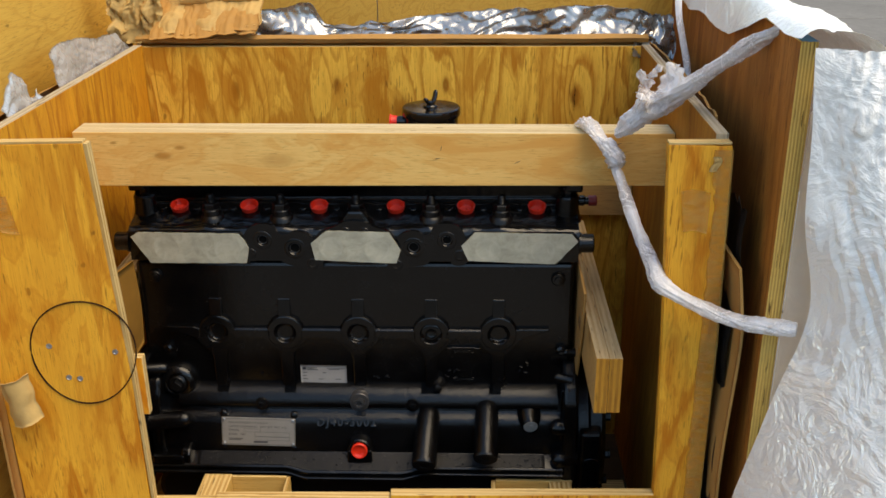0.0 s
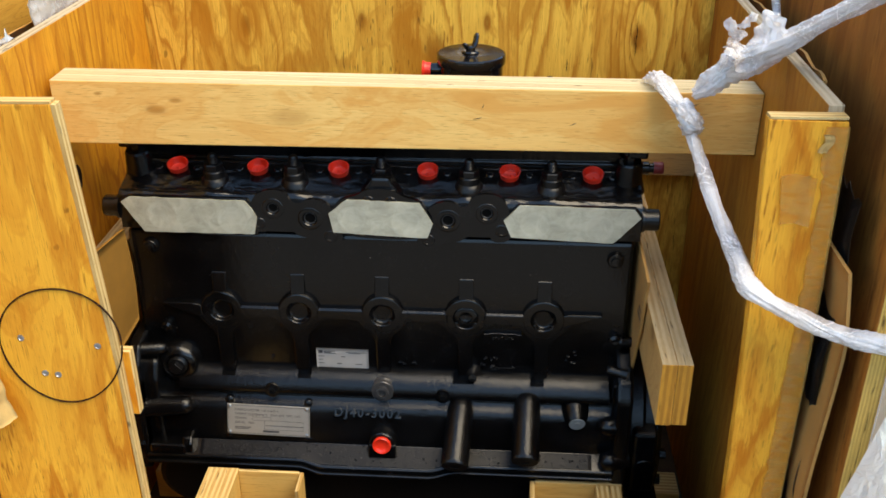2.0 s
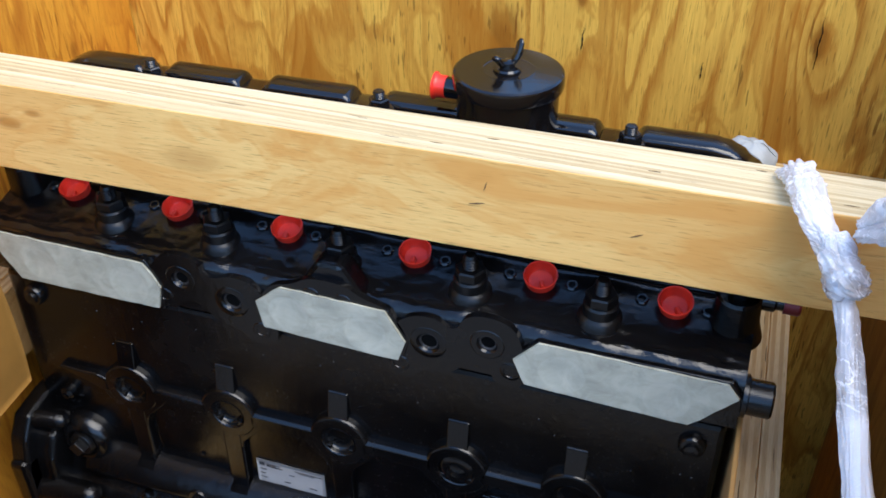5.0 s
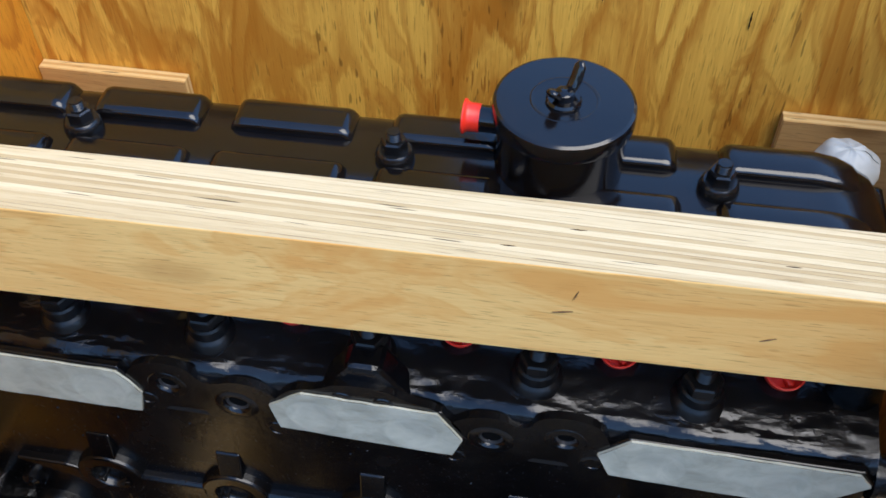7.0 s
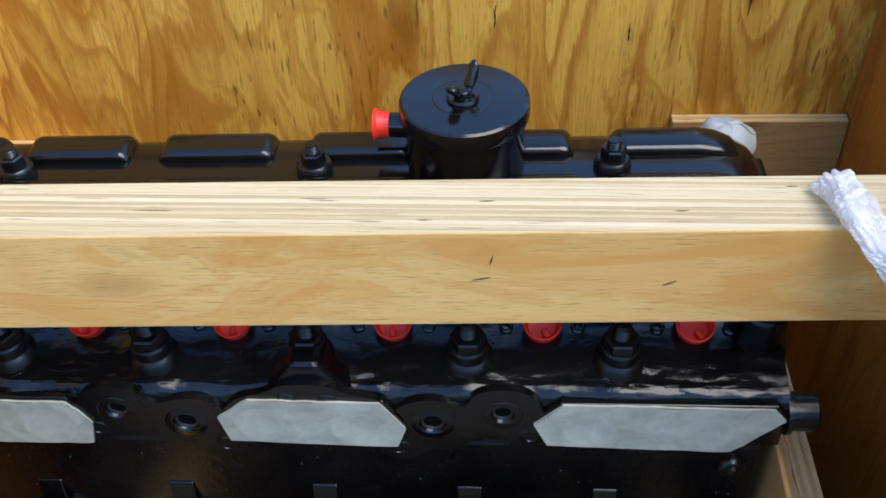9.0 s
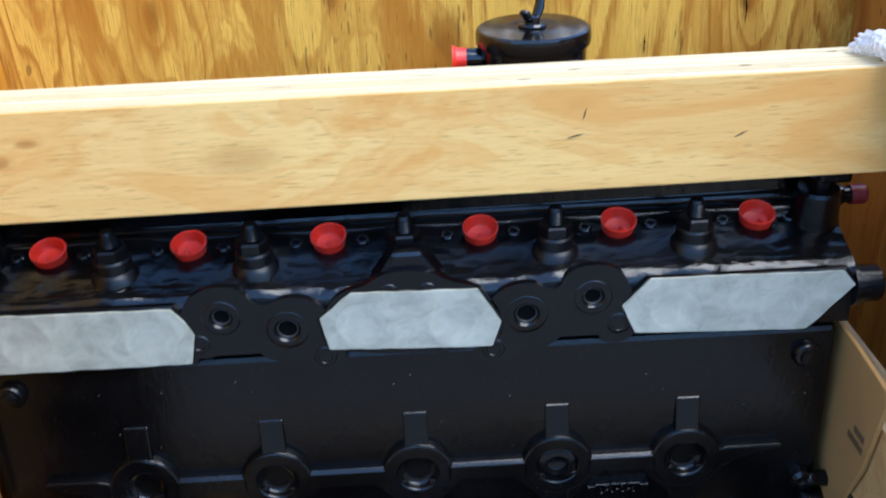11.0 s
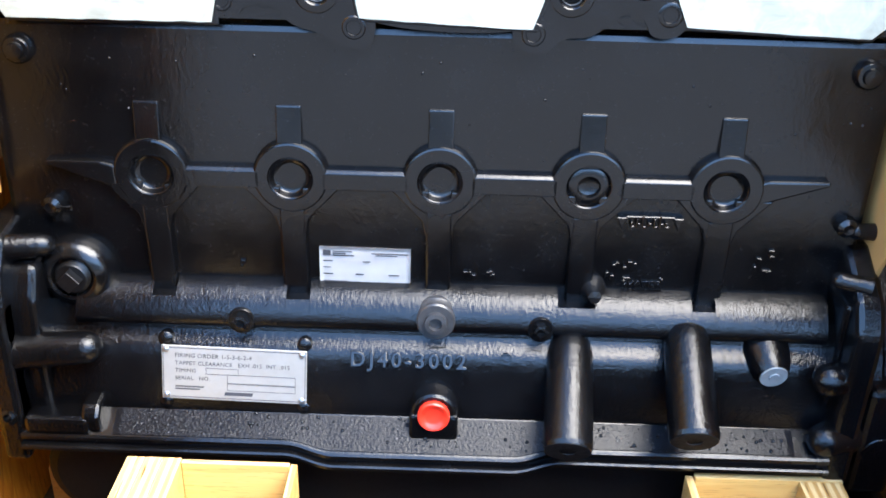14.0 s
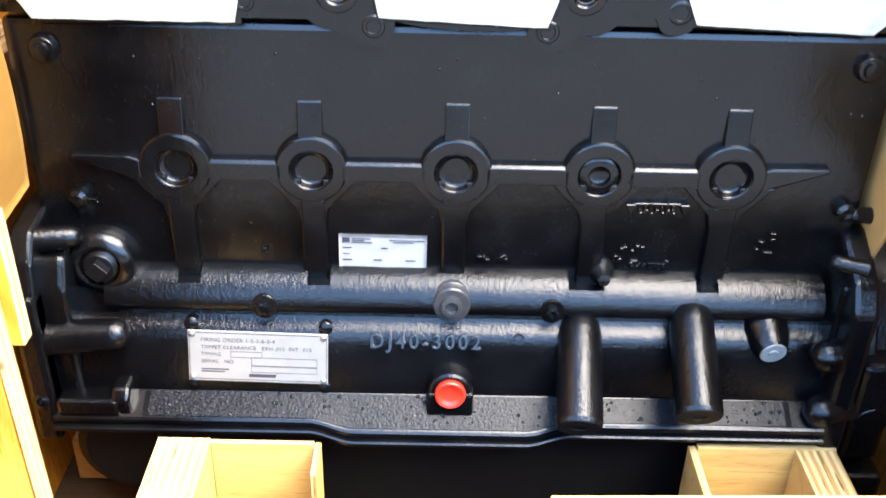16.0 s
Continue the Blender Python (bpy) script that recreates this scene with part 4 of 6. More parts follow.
# oil sump, set back under the rail
g = Geo()
g.prism([(-0.040, 0.368), (0.29, 0.368), (0.28, 0.205), (-0.015, 0.205), (-0.030, 0.230)], "x", -0.30, 0.36, 0.008)
part("oil_sump", g, m_black_matt, engine)
part("pulley_hub", Geo().lathe([(0.06, 0.0), (0.06, 0.05), (0.05, 0.055), (0.0, 0.055)], (-0.33, 0.03, 0.30), (0, -1, 0), 28), m_black_matt, engine)

def stub(g, a, c, r):
    """A cast stub with a rounded end."""
    a, c = Vector(a), Vector(c)
    l = (c - a).length - r
    g.lathe([(r * 1.15, -0.006), (r * 1.06, r * 0.25), (r, r * 0.7)] + [(r * math.cos(radians(t)), l + r * math.sin(radians(t))) for t in range(0, 81, 16)] + [(r * 0.1, l + r * 0.99), (0.0, l + r)], a, c - a, 24)


# end flanges
g = Geo()
g.box(-0.404, -0.380, -0.072, 0.28, 0.352, 0.520, 0.006)
g.prism([(-0.072, 0.352), (-0.070, 0.500), (-0.058, 0.548), (-0.040, 0.574), (0.0, 0.580), (0.20, 0.580), (0.20, 0.352)], "x", -0.404, -0.380, 0.005, 0, 3)
g.prism([(-0.050, 0.372), (-0.054, 0.452), (-0.050, 0.515), (-0.036, 0.545), (0.0, 0.552), (0.10, 0.552), (0.10, 0.372)], "x", -0.390, -0.3575, 0.007, 0, 3)
g.lathe([(0.0215, -0.004), (0.0185, 0.006), (0.0172, 0.016), (0.0160, 0.050), (0.0152, 0.068)] + [(0.0150 * math.cos(radians(t)), 0.070 + 0.0150 * math.sin(radians(t))) for t in range(0, 81, 16)] + [(0.0, 0.085)], (-0.388, -0.050, 0.4625), (1.0, 0.03, 0.075), 26)
g.lathe([(0.0130, -0.010), (0.0120, 0.008), (0.0112, 0.026), (0.0100, 0.034), (0.0070, 0.0385), (0.0030, 0.0402), (0.0, 0.0405)], (-0.382, -0.030, 0.561), (1.0, 0.22, 0.0), 24)
g.box(-0.380, -0.318, -0.073, -0.03, 0.384, 0.4030, 0.005)
g.prism([(-0.070, 0.386), (-0.071, 0.404), (-0.062, 0.414), (-0.040, 0.416), (-0.040, 0.386)], "x", -0.326, -0.308, 0.004)
g.lathe([(0.0085, 0.0), (0.0085, 0.012), (0.004, 0.014), (0.004, 0.006), (0.0, 0.006)], (-0.392, -0.062, 0.400), (0, -1, 0.3), 16)
part("timing_flange", g, m_black_cast, engine)
g = Geo()
g.prism([(-0.070, 0.352), (-0.070, 0.520), (-0.055, 0.545), (0.0, 0.575), (0.22, 0.575), (0.22, 0.352)], "x", 0.376, 0.402, 0.006)
g.box(0.372, 0.382, -0.045, 0.05, 0.395, 0.535, 0.004)
stub(g, (0.392, -0.050, 0.463), (0.352, -0.061, 0.464), 0.0160)
stub(g, (0.392, -0.054, 0.400), (0.358, -0.072, 0.402), 0.0165)
stub(g, (0.386, -0.038, 0.552), (0.358, -0.030, 0.555), 0.0085)
stub(g, (0.396, -0.004, 0.590), (0.374, -0.007, 0.592), 0.0075)
part("rear_flange", g, m_black_cast, engine)
# flywheel housing beyond the rear flange
g = Geo()
g.lathe([(0.155, 0.0), (0.168, 0.006), (0.168, 0.024), (0.160, 0.030), (0.160, 0.050), (0.150, 0.058), (0.0, 0.058)], (0.402, 0.12, 0.385), (1, 0, 0), 48)
for a in range(0, 360, 30):
    g.lathe([(0.009, 0.0), (0.009, 0.010), (0.0, 0.011)], (0.460, 0.12 + 0.14 * math.cos(radians(a)), 0.385 + 0.14 * math.sin(radians(a))), (1, 0, 0), 10, 0, False, 6)
g.box(0.410, 0.450, -0.055, 0.02, 0.33, 0.45, 0.006)
g.lathe([(0.022, 0.0), (0.022, 0.05), (0.016, 0.056), (0.0, 0.056)], (0.432, 0.0, 0.38), (0, -1, 0), 22)
g.box(0.415, 0.462, -0.06, 0.02, 0.27, 0.31, 0.006)
part("flywheel_housing", g, m_black_cast, engine)

# two slanted oil-filler tubes, boss and plugs on the crankcase
for x0, x1, zt, zb in ((0.1325, 0.1262, 0.472, 0.4170), (0.2395, 0.2365, 0.488, 0.4325)):
    a, b = Vector((x0, -0.022, zt)), Vector((x1, -0.1130, zb))
    way = (b - a).normalized()
    L = (b - a).length
    g = Geo().lathe([(0.012, -0.006), (0.019, 0.0), (0.0215, 0.012), (0.0222, L * 0.5), (0.0225, L - 0.004), (0.0212, L), (0.0075, L), (0.0062, L - 0.003), (0.0062, L - 0.016), (0.0, L - 0.016)], a, way, 36)
    t = part("pushrod_tube", g, m_black_cast, engine, "glossy black slanted tube with a tapped end")
    part("tube_end", Geo().lathe([(0.0206, 0.0), (0.0204, 0.0008), (0.0074, 0.0009), (0.0070, 0.0)], b - way * 0.0002, way, 30), m_black_matt, t)
    part("tapped_hole", Geo().lathe([(0.0063, 0.0), (0.0063, 0.0012), (0.0035, 0.0016), (0.0, 0.0010)], b - way * 0.006, way, 18), m_bolt_grey, t)
g = Geo().lathe([(0.0270, -0.012), (0.0250, -0.002), (0.0228, 0.006), (0.0205, 0.016), (0.0175, 0.025), (0.0150, 0.030), (0.0138, 0.032), (0.0, 0.032)], (0.3165, -0.0175, 0.468), (0.08, -1, -0.26), 32)
plug = part("dowel_boss", g, m_black_cast, engine)
part("boss_face", Geo().lathe([(0.0130, 0.0), (0.0126, 0.0014), (0.0052, 0.0012), (0.0045, 0.0022), (0.0, 0.0022)], Vector((0.3165, -0.0175, 0.468)) + Vector((0.08, -1, -0.26)).normalized() * 0.0318, (0.08, -1, -0.26), 28), m_grey_plug, plug, "scuffed grey end face")
# drain boss with the red stopper
g = Geo().lathe([(0.027, -0.02), (0.0245, 0.0), (0.0215, 0.020), (0.0208, 0.028), (0.0185, 0.030), (0.0, 0.030)], (0.0055, -0.034, 0.4125), (0, -1, 0.10), 36)
g.box(-0.0175, 0.0285, -0.066, -0.035, 0.386, 0.415, 0.003)
boss = part("drain_boss", g, m_black_cast, engine)
w = Vector((0, -1, 0.10)).normalized()
part("stopper", Geo().lathe([(0.0150, 0.0), (0.0150, 0.0045), (0.0138, 0.0058), (0.0112, 0.0052), (0.0096, 0.0034), (0.0070, 0.0024), (0.0, 0.0022)], Vector((0.0055, -0.034, 0.4125)) + w * 0.0302, w, 36), m_red, boss, "red plastic stopper")
# bolts along the ledge
for x, r, mat in ((0.0050, 0.0182, m_bolt_grey), (-0.176, 0.0130, m_black_cast), (0.1025, 0.0125, m_black_cast)):
    big = r > 0.015
    g = Geo().lathe([(r * 1.22, -0.02), (r * 1.15, 0.0), (r * 1.02, 0.003), (r, 0.008), (r * 0.92, 0.0095), (r * 0.55, 0.0095)], (x, -0.022, 0.4955 if big else 0.4900), (0, -1, 0.12), 32)
    g.lathe([(r * 0.58, 0.009), (r * 0.56, 0.015), (r * 0.34, 0.0155), (r * 0.30, 0.011), (0.0, 0.011)], (x, -0.022, 0.4955 if big else 0.4900), (0, -1, 0.12), 32, 0, True, None if big else 6)
    part("bolt", g, mat, engine)
g = Geo().lathe([(0.0135, -0.004), (0.013, 0.004), (0.0085, 0.010), (0.006, 0.020), (0.0, 0.021)], (0.1500, -0.002, 0.522), (0, -1, 0.15), 24)
g.lathe([(0.0065, 0.018), (0.0065, 0.025), (0.0, 0.026)], (0.1500, -0.002, 0.522), (0, -1, 0.15), 8, 0, False, 6)
part("grease_fitting", g, m_steel, engine)
# large square-drive plug at the front of the ledge
o, w = (-0.3315, -0.010, 0.5265), (0, -1, 0.05)
g = Geo().lathe([(0.0365, -0.02), (0.0350, -0.002), (0.0325, 0.006), (0.0280, 0.0115), (0.0225, 0.0135), (0.0195, 0.0125), (0.0185, 0.0070), (0.0, 0.0070)], o, w, 40)
boss = part("plug_boss", g, m_black, engine, "round cast boss")
g = Geo()
for k in range(4):
    g.lathe([(0.0145, 0.0065 + k * 0.0020), (0.0160, 0.0075 + k * 0.0020), (0.0145, 0.0085 + k * 0.0020)], o, w, 30)
g.lathe([(0.0146, 0.0060), (0.0146, 0.0148), (0.0135, 0.0158), (0.0, 0.0158)], o, w, 30)
part("threaded_plug", g, m_nut, boss)
part("square_drive", Geo().lathe([(0.0110, 0.0150), (0.0107, 0.0245), (0.0103, 0.0250), (0.0, 0.0250)], o, w, 4, 0, False, 4), m_nut, boss)

# data plate
tilt = 12.5
PL = pose(-0.1837, -0.0432, 0.4393, 90 - tilt, 1.2, 0) @ Matrix.Diagonal((0.963, 0.94, 1, 1))
g = Geo().box(-0.071, 0.071, -0.0285, 0.0285, -0.001, 0.0006, 0.0005, 0, 1, PL)
plate = part("data_plate", g, m_plate, engine, "silver data plate with printed text")
for z0, z1 in ((-0.0265, -0.0258), (0.0258, 0.0265)):
    part("printed_rule", Geo().box(-0.064, 0.064, z0, z1, 0.0006, 0.0008, 0, 0, 1, PL), m_ink, plate)
for x in (-0.0698, 0.0692):
    part("printed_rule", Geo().box(x, x + 0.0006, -0.0275, 0.0275, 0.0006, 0.0008, 0, 0, 1, PL), m_ink, plate)
for x in (-0.0665, 0.0665):
    for y in (-0.0245, 0.0245):
        part("rivet", Geo().lathe([(0.0032, 0.0), (0.0030, 0.0012), (0.0018, 0.0020), (0.0, 0.0022)], PL @ Vector((x, y, 0.0005)), PL.to_3x3() @ Vector((0, 0, 1)), 14), m_zinc, plate)
        xb = Geo().lathe([(0.0075, -0.01), (0.007, 0.0025), (0.005, 0.0042), (0.0, 0.0045)], PL @ Vector((x * 1.02, y + (0.009 if y > 0 else -0.009), -0.006)), PL.to_3x3() @ Vector((0, 0, 1)), 18)
        part("plate_lug", xb, m_black_cast, plate)
flat = PL.to_3x3().to_4x4()
for text, x, y, size in (("FIRING ORDER 1-5-3-6-2-4", -0.058, 0.0162, 0.0062), ("TAPPET CLEARANCE   EXH .015  INT. .015", -0.058, 0.0082, 0.0058), ("TIMING", -0.058, 0.0004, 0.0058), ("SERIAL   NO.", -0.058, -0.0078, 0.0058)):
    words("printed_text", text, size, PL @ Vector((x, y, 0.0007)), flat, m_ink, plate, 0.0001, 1.05)
for x0, x1, y0, y1 in ((-0.028, 0.004, -0.0010, 0.0058), (-0.007, 0.060, -0.0098, 0.0014 - 0.0018), (-0.007, 0.060, -0.0175, -0.0102)):
    for a, b, c, d in ((x0, x1, y0, y0 + 0.0004), (x0, x1, y1 - 0.0004, y1), (x0, x0 + 0.0004, y0, y1), (x1 - 0.0004, x1, y0, y1)):
        part("printed_rule", Geo().box(a, b, c, d, 0.0006, 0.0008, 0, 0, 1, PL), m_ink, plate)
for a, b, y in ((-0.058, -0.030, -0.0155), (-0.058, -0.034, -0.0182)):
    part("text_bar", Geo().box(a, b, y, y + 0.0013, 0.0006, 0.0008, 0, 0, 1, PL), m_ink, plate)
part("maker_mark", Geo().prism([(-0.010, -0.0228), (0.0175, -0.0228), (0.0185, -0.0192), (-0.009, -0.0192)], "z", 0.0006, 0.0008, 0, 0, 1, PL), m_ink, plate)

# paper label on the block
LB = pose(-0.0627, -0.0010, 0.5358, 90, 0, 0) @ pose(0, 0, 0, 0, 0, -0.5)
g = Geo().sheet(lambda u, v: LB @ Vector((-0.0425 + 0.085 * u, -0.0210 + 0.042 * v, 0.0006 + 0.0007 * noise.noise(Vector((u * 4, v * 3, 0))))), 16, 8, 0, 0.0004)
label = part("paper_label", g, m_label, engine, "white paper parts label with printed lines")
for a, b, y, h in ((-0.039, -0.032, 0.0125, 0.0052), (-0.030, -0.012, 0.0160, 0.0010), (-0.030, -0.018, 0.0140, 0.0010), (-0.030, -0.010, 0.0120, 0.0011), (0.006, 0.040, 0.0150, 0.0009), (0.010, 0.030, 0.0130, 0.0009), (-0.039, -0.030, 0.0060, 0.0011), (-0.002, 0.005, 0.0060, 0.0011), (-0.039, -0.032, -0.0005, 0.0009), (-0.039, -0.030, -0.0075, 0.0011), (-0.009, -0.001, -0.0075, 0.0012), (0.022, 0.032, -0.0075, 0.0011), (-0.039, -0.016, -0.0155, 0.0012), (0.016, 0.024, -0.0160, 0.0011)):
    part("text_bar", Geo().box(a, b, y, y + h, 0.0014, 0.0016, 0, 0, 1, LB), m_ink, label)
# raised casting number
turn = Matrix.Rotation(radians(60), 4, "X")
words("casting_number", "DJ40-3002", 0.0195, (-0.0745, -0.0402, 0.4515), turn, m_black, engine, 0.0034, 1.32, 0.0010)
words("casting_word", "WATER", 0.0108, (0.1775, -0.0002, 0.5230), Matrix.Rotation(radians(90), 4, "X"), m_black, engine, 0.0016, 1.05, 0.0005)
part("casting_mark", Geo().lathe([(0.0062, 0.0), (0.0055, 0.003), (0.0035, 0.003), (0.003, 0.001), (0.0, 0.001)], (0.072, -0.0340, 0.4605), (0, -1, 0.5), 14), m_black_cast, engine)

# the block and crankcase stand a little behind the head's port flange
for ob in engine.children_recursive:
    ob.data.transform(Matrix.Translation((0.0, 0.0105, -0.004)))

# cylinder head, its front face a little behind the block's
HEAD = (0.0, 0.0115, -0.002)


def shift(ob, by):
    ob.data.transform(Matrix.Translation(by))
    return ob


g = Geo()
g.prism([(0.0145, 0.757), (0.0145, 0.798), (0.020, 0.810), (0.036, 0.816), (0.062, 0.822), (0.090, 0.830), (0.098, 0.845), (0.290, 0.845), (0.300, 0.757)], "x", -0.390, 0.394, 0.002)
shoulder = [(0.0, 0.757), (0.0, 0.800)] + [(0.019 - 0.019 * math.cos(radians(a)), 0.800 + 0.0175 * math.sin(radians(a))) for a in range(8, 81, 8)] + [(0.0205, 0.8180), (0.027, 0.8196), (0.036, 0.8218), (0.050, 0.8252), (0.064, 0.8286), (0.078, 0.8320), (0.089, 0.8347), (0.0945, 0.8385), (0.098, 0.8455)]


def skin(u, v):
    """The cast skin of the head's upper edge, swelling round the bosses."""
    k = v * (len(shoulder) - 1)
    i = min(int(k), len(shoulder) - 2)
    (y0, z0), (y1, z1) = shoulder[i], shoulder[i + 1]
    y, z = y0 + (y1 - y0) * (k - i), z0 + (z1 - z0) * (k - i)
    x = -0.392 + 0.788 * u
    top = min(1.0, max(0.0, (z - 0.797) / 0.012)) * min(1.0, max(0.0, (0.095 - y) / 0.02))
    w = 0.0012 * noise.noise(Vector((x * 14, y * 30, 4.0))) + 0.0006 * noise.noise(Vector((x * 55, y * 90, 9.0))) + 0.0003 * noise.noise(Vector((x * 120, y * 240, 2.0)))
    for bx in (-0.2495, -0.1260, 0.0067, 0.1385, 0.2615):
        w += 0.0042 * math.exp(-((x - bx) / 0.024) ** 2)
    return (x, y + 0.0115 * max(0.0, 1 - y / 0.055) - 0.6 * w * top, z + w * top)


g.sheet(skin, 330, 60)
# lumpy shoulder between ports and valve cover
for x in CAPS:
    g.lathe([(0.0205, -0.004), (0.0175, 0.0025), (0.0150, 0.0040), (0.0, 0.0040)], (x, 0.0735, 0.8245), (0, -0.25, 1), 28)
for x, r in ((-0.2495, 0.023), (-0.1260, 0.022), (0.0067, 0.020), (0.1385, 0.024), (0.2615, 0.023)):
    g.lathe([(r * 1.35, -0.014), (r * 1.12, 0.0), (r, 0.008), (r * 0.86, 0.011), (0.0, 0.011)], (x, 0.042, 0.812), (0, -0.12, 1), 28)
for a, b, y, z in ((-0.372, 0.380, 0.0905, 0.8385), (-0.372, 0.380, 0.0935, 0.8435)):
    g.box(a, b, y, y + 0.006, z - 0.004, z, 0.0012, 0, 1)
# pear-shaped web above the middle port
g.prism([(-0.030, 0.812), (0.046, 0.812), (0.020, 0.850), (-0.004, 0.850)], "y", 0.012, 0.040, 0.005)
head = part("cylinder_head", g, m_black_head, engine, "gloss-black cylinder head")
# exhaust flange face with lobes round the stud holes
g = Geo()
PORTS = ((-0.1545, 0.8000, 0.0230, 0.0080), (-0.0990, 0.7845, 0.0255, 0.0092), (0.1090, 0.7870, 0.0255, 0.0092), (0.1668, 0.8005, 0.0230, 0.0080))


def pierced(pts, rounds):
    """The outline of a plate with round holes, each joined to the rim by a closed slit."""
    area = sum(a[0] * b[1] - b[0] * a[1] for a, b in zip(pts, pts[1:] + pts[:1]))
    turn_way = -1 if area > 0 else 1
    out = list(pts)
    for x, z, r in rounds:
        i = min(range(len(out)), key=lambda k: math.hypot(out[k][0] - x, out[k][1] - z) if out[k] in pts else 9.0)
        a0 = math.atan2(out[i][1] - z, out[i][0] - x)
        loop = [(x + r * math.cos(a0 + turn_way * 2 * math.pi * k / 24), z + r * math.sin(a0 + turn_way * 2 * math.pi * k / 24)) for k in range(25)]
        out[i:i + 1] = [out[i]] + loop + [out[i]]
    return out


HOLES = ((-0.1765, 0.7750, 0.0095), (-0.0685, 0.7555, 0.0105), (0.0795, 0.7540, 0.0105), (0.1900, 0.7730, 0.0110), (-0.0090, 0.8155, 0.0095), (0.0240, 0.8150, 0.0095))
for x, z, r, h in PORTS:
    r *= 0.74
    g.lathe([(r * 1.10, 0.006), (r * 1.07, -0.0025), (r * 1.0, -0.0050), (r * 0.92, -0.0057), (h * 1.28, -0.0058), (h * 1.08, -0.0040), (h, -0.0022), (h * 0.97, 0.004)], (x, 0, z), (0, 1, 0), 32)
for x, z, r in HOLES:
    g.lathe([(r * 1.10, 0.006), (r * 0.98, -0.0050), (r * 0.86, -0.0060), (r * 0.62, -0.0060), (r * 0.54, -0.0048), (r * 0.50, -0.0020), (0.0, -0.0020)], (x, 0, z), (0, 1, 0), 22)
FLANGES = ([(-0.390, 0.805), (-0.374, 0.817), (-0.194, 0.815), (-0.176, 0.790), (-0.180, 0.754), (-0.355, 0.753)],
           [(-0.074, 0.795), (-0.043, 0.822), (0.070, 0.819), (0.091, 0.783), (0.083, 0.755), (-0.066, 0.760)],
           [(0.188, 0.791), (0.213, 0.820), (0.386, 0.817), (0.397, 0.800), (0.357, 0.755), (0.203, 0.760)])
for f in FLANGES:
    g.prism([(x, min(z, 0.8160)) for x, z in f], "y", -0.0055, 0.002, 0.0015)


def lobed(points, turns=3):
    """Rounds the corners of an outline."""
    for i in range(turns):
        points = [q for (ax, az), (bx, bz) in zip(points, points[1:] + points[:1]) for q in ((ax * 0.75 + bx * 0.25, az * 0.75 + bz * 0.25), (ax * 0.25 + bx * 0.75, az * 0.25 + bz * 0.75))]
    return points


for outline, holes in (([(-0.196, 0.790), (-0.196, 0.764), (-0.166, 0.758), (-0.156, 0.774), (-0.130, 0.772), (-0.122, 0.756), (-0.094, 0.750), (-0.084, 0.740), (-0.056, 0.736), (-0.048, 0.760), (-0.062, 0.806), (-0.092, 0.820), (-0.124, 0.806), (-0.136, 0.832), (-0.178, 0.828)], PORTS[:2]),
                       ([(0.060, 0.760), (0.066, 0.740), (0.092, 0.736), (0.102, 0.752), (0.130, 0.752), (0.150, 0.776), (0.170, 0.770), (0.176, 0.752), (0.206, 0.756), (0.204, 0.794), (0.190, 0.832), (0.146, 0.832), (0.136, 0.806), (0.110, 0.822), (0.076, 0.808)], PORTS[2:]),
                       ([(-0.072, 0.790), (-0.054, 0.818), (-0.028, 0.824), (-0.012, 0.836), (0.026, 0.836), (0.042, 0.824), (0.070, 0.818), (0.092, 0.784), (0.080, 0.752), (-0.064, 0.756)], ())):
    g.prism(pierced(lobed(outline), [(x, z, h * 1.25) for x, z, r, h in holes]) if holes else lobed(outline), "y", -0.0052, 0.002, 0.0)
shift(part("port_flange", g, m_black, head), HEAD)
for x, z, r, h in PORTS:
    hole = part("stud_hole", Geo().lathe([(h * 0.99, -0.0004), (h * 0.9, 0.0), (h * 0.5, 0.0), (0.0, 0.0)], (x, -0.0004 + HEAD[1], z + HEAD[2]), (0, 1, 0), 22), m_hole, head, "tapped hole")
    for k in range(3):
        ty = -0.0028 + HEAD[1] + k * 0.0010
        part("thread", Geo().sheet(lambda u, v: (x + (h * 0.97 + 0.0006 * math.cos(2 * math.pi * v)) * math.cos(2 * math.pi * u), ty + 0.0004 * math.sin(2 * math.pi * v), z + HEAD[2] + (h * 0.97 + 0.0006 * math.cos(2 * math.pi * v)) * math.sin(2 * math.pi * u)), 24, 6), m_bolt_grey, hole, "worn steel thread")
for x, z, r in HOLES:
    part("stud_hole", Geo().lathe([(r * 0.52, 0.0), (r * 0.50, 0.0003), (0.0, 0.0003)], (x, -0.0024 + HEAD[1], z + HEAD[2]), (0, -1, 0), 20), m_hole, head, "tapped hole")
# masking paper over the ports
GASKETS = ([(-0.386, 0.806), (-0.372, 0.8145), (-0.196, 0.812), (-0.186, 0.800), (-0.179, 0.785), (-0.185, 0.757), (-0.355, 0.757)],
           [(-0.070, 0.795), (-0.041, 0.819), (0.067, 0.816), (0.086, 0.783), (0.079, 0.758), (-0.064, 0.764)],
           [(0.192, 0.791), (0.215, 0.817), (0.383, 0.814), (0.394, 0.800), (0.355, 0.758), (0.204, 0.764)])


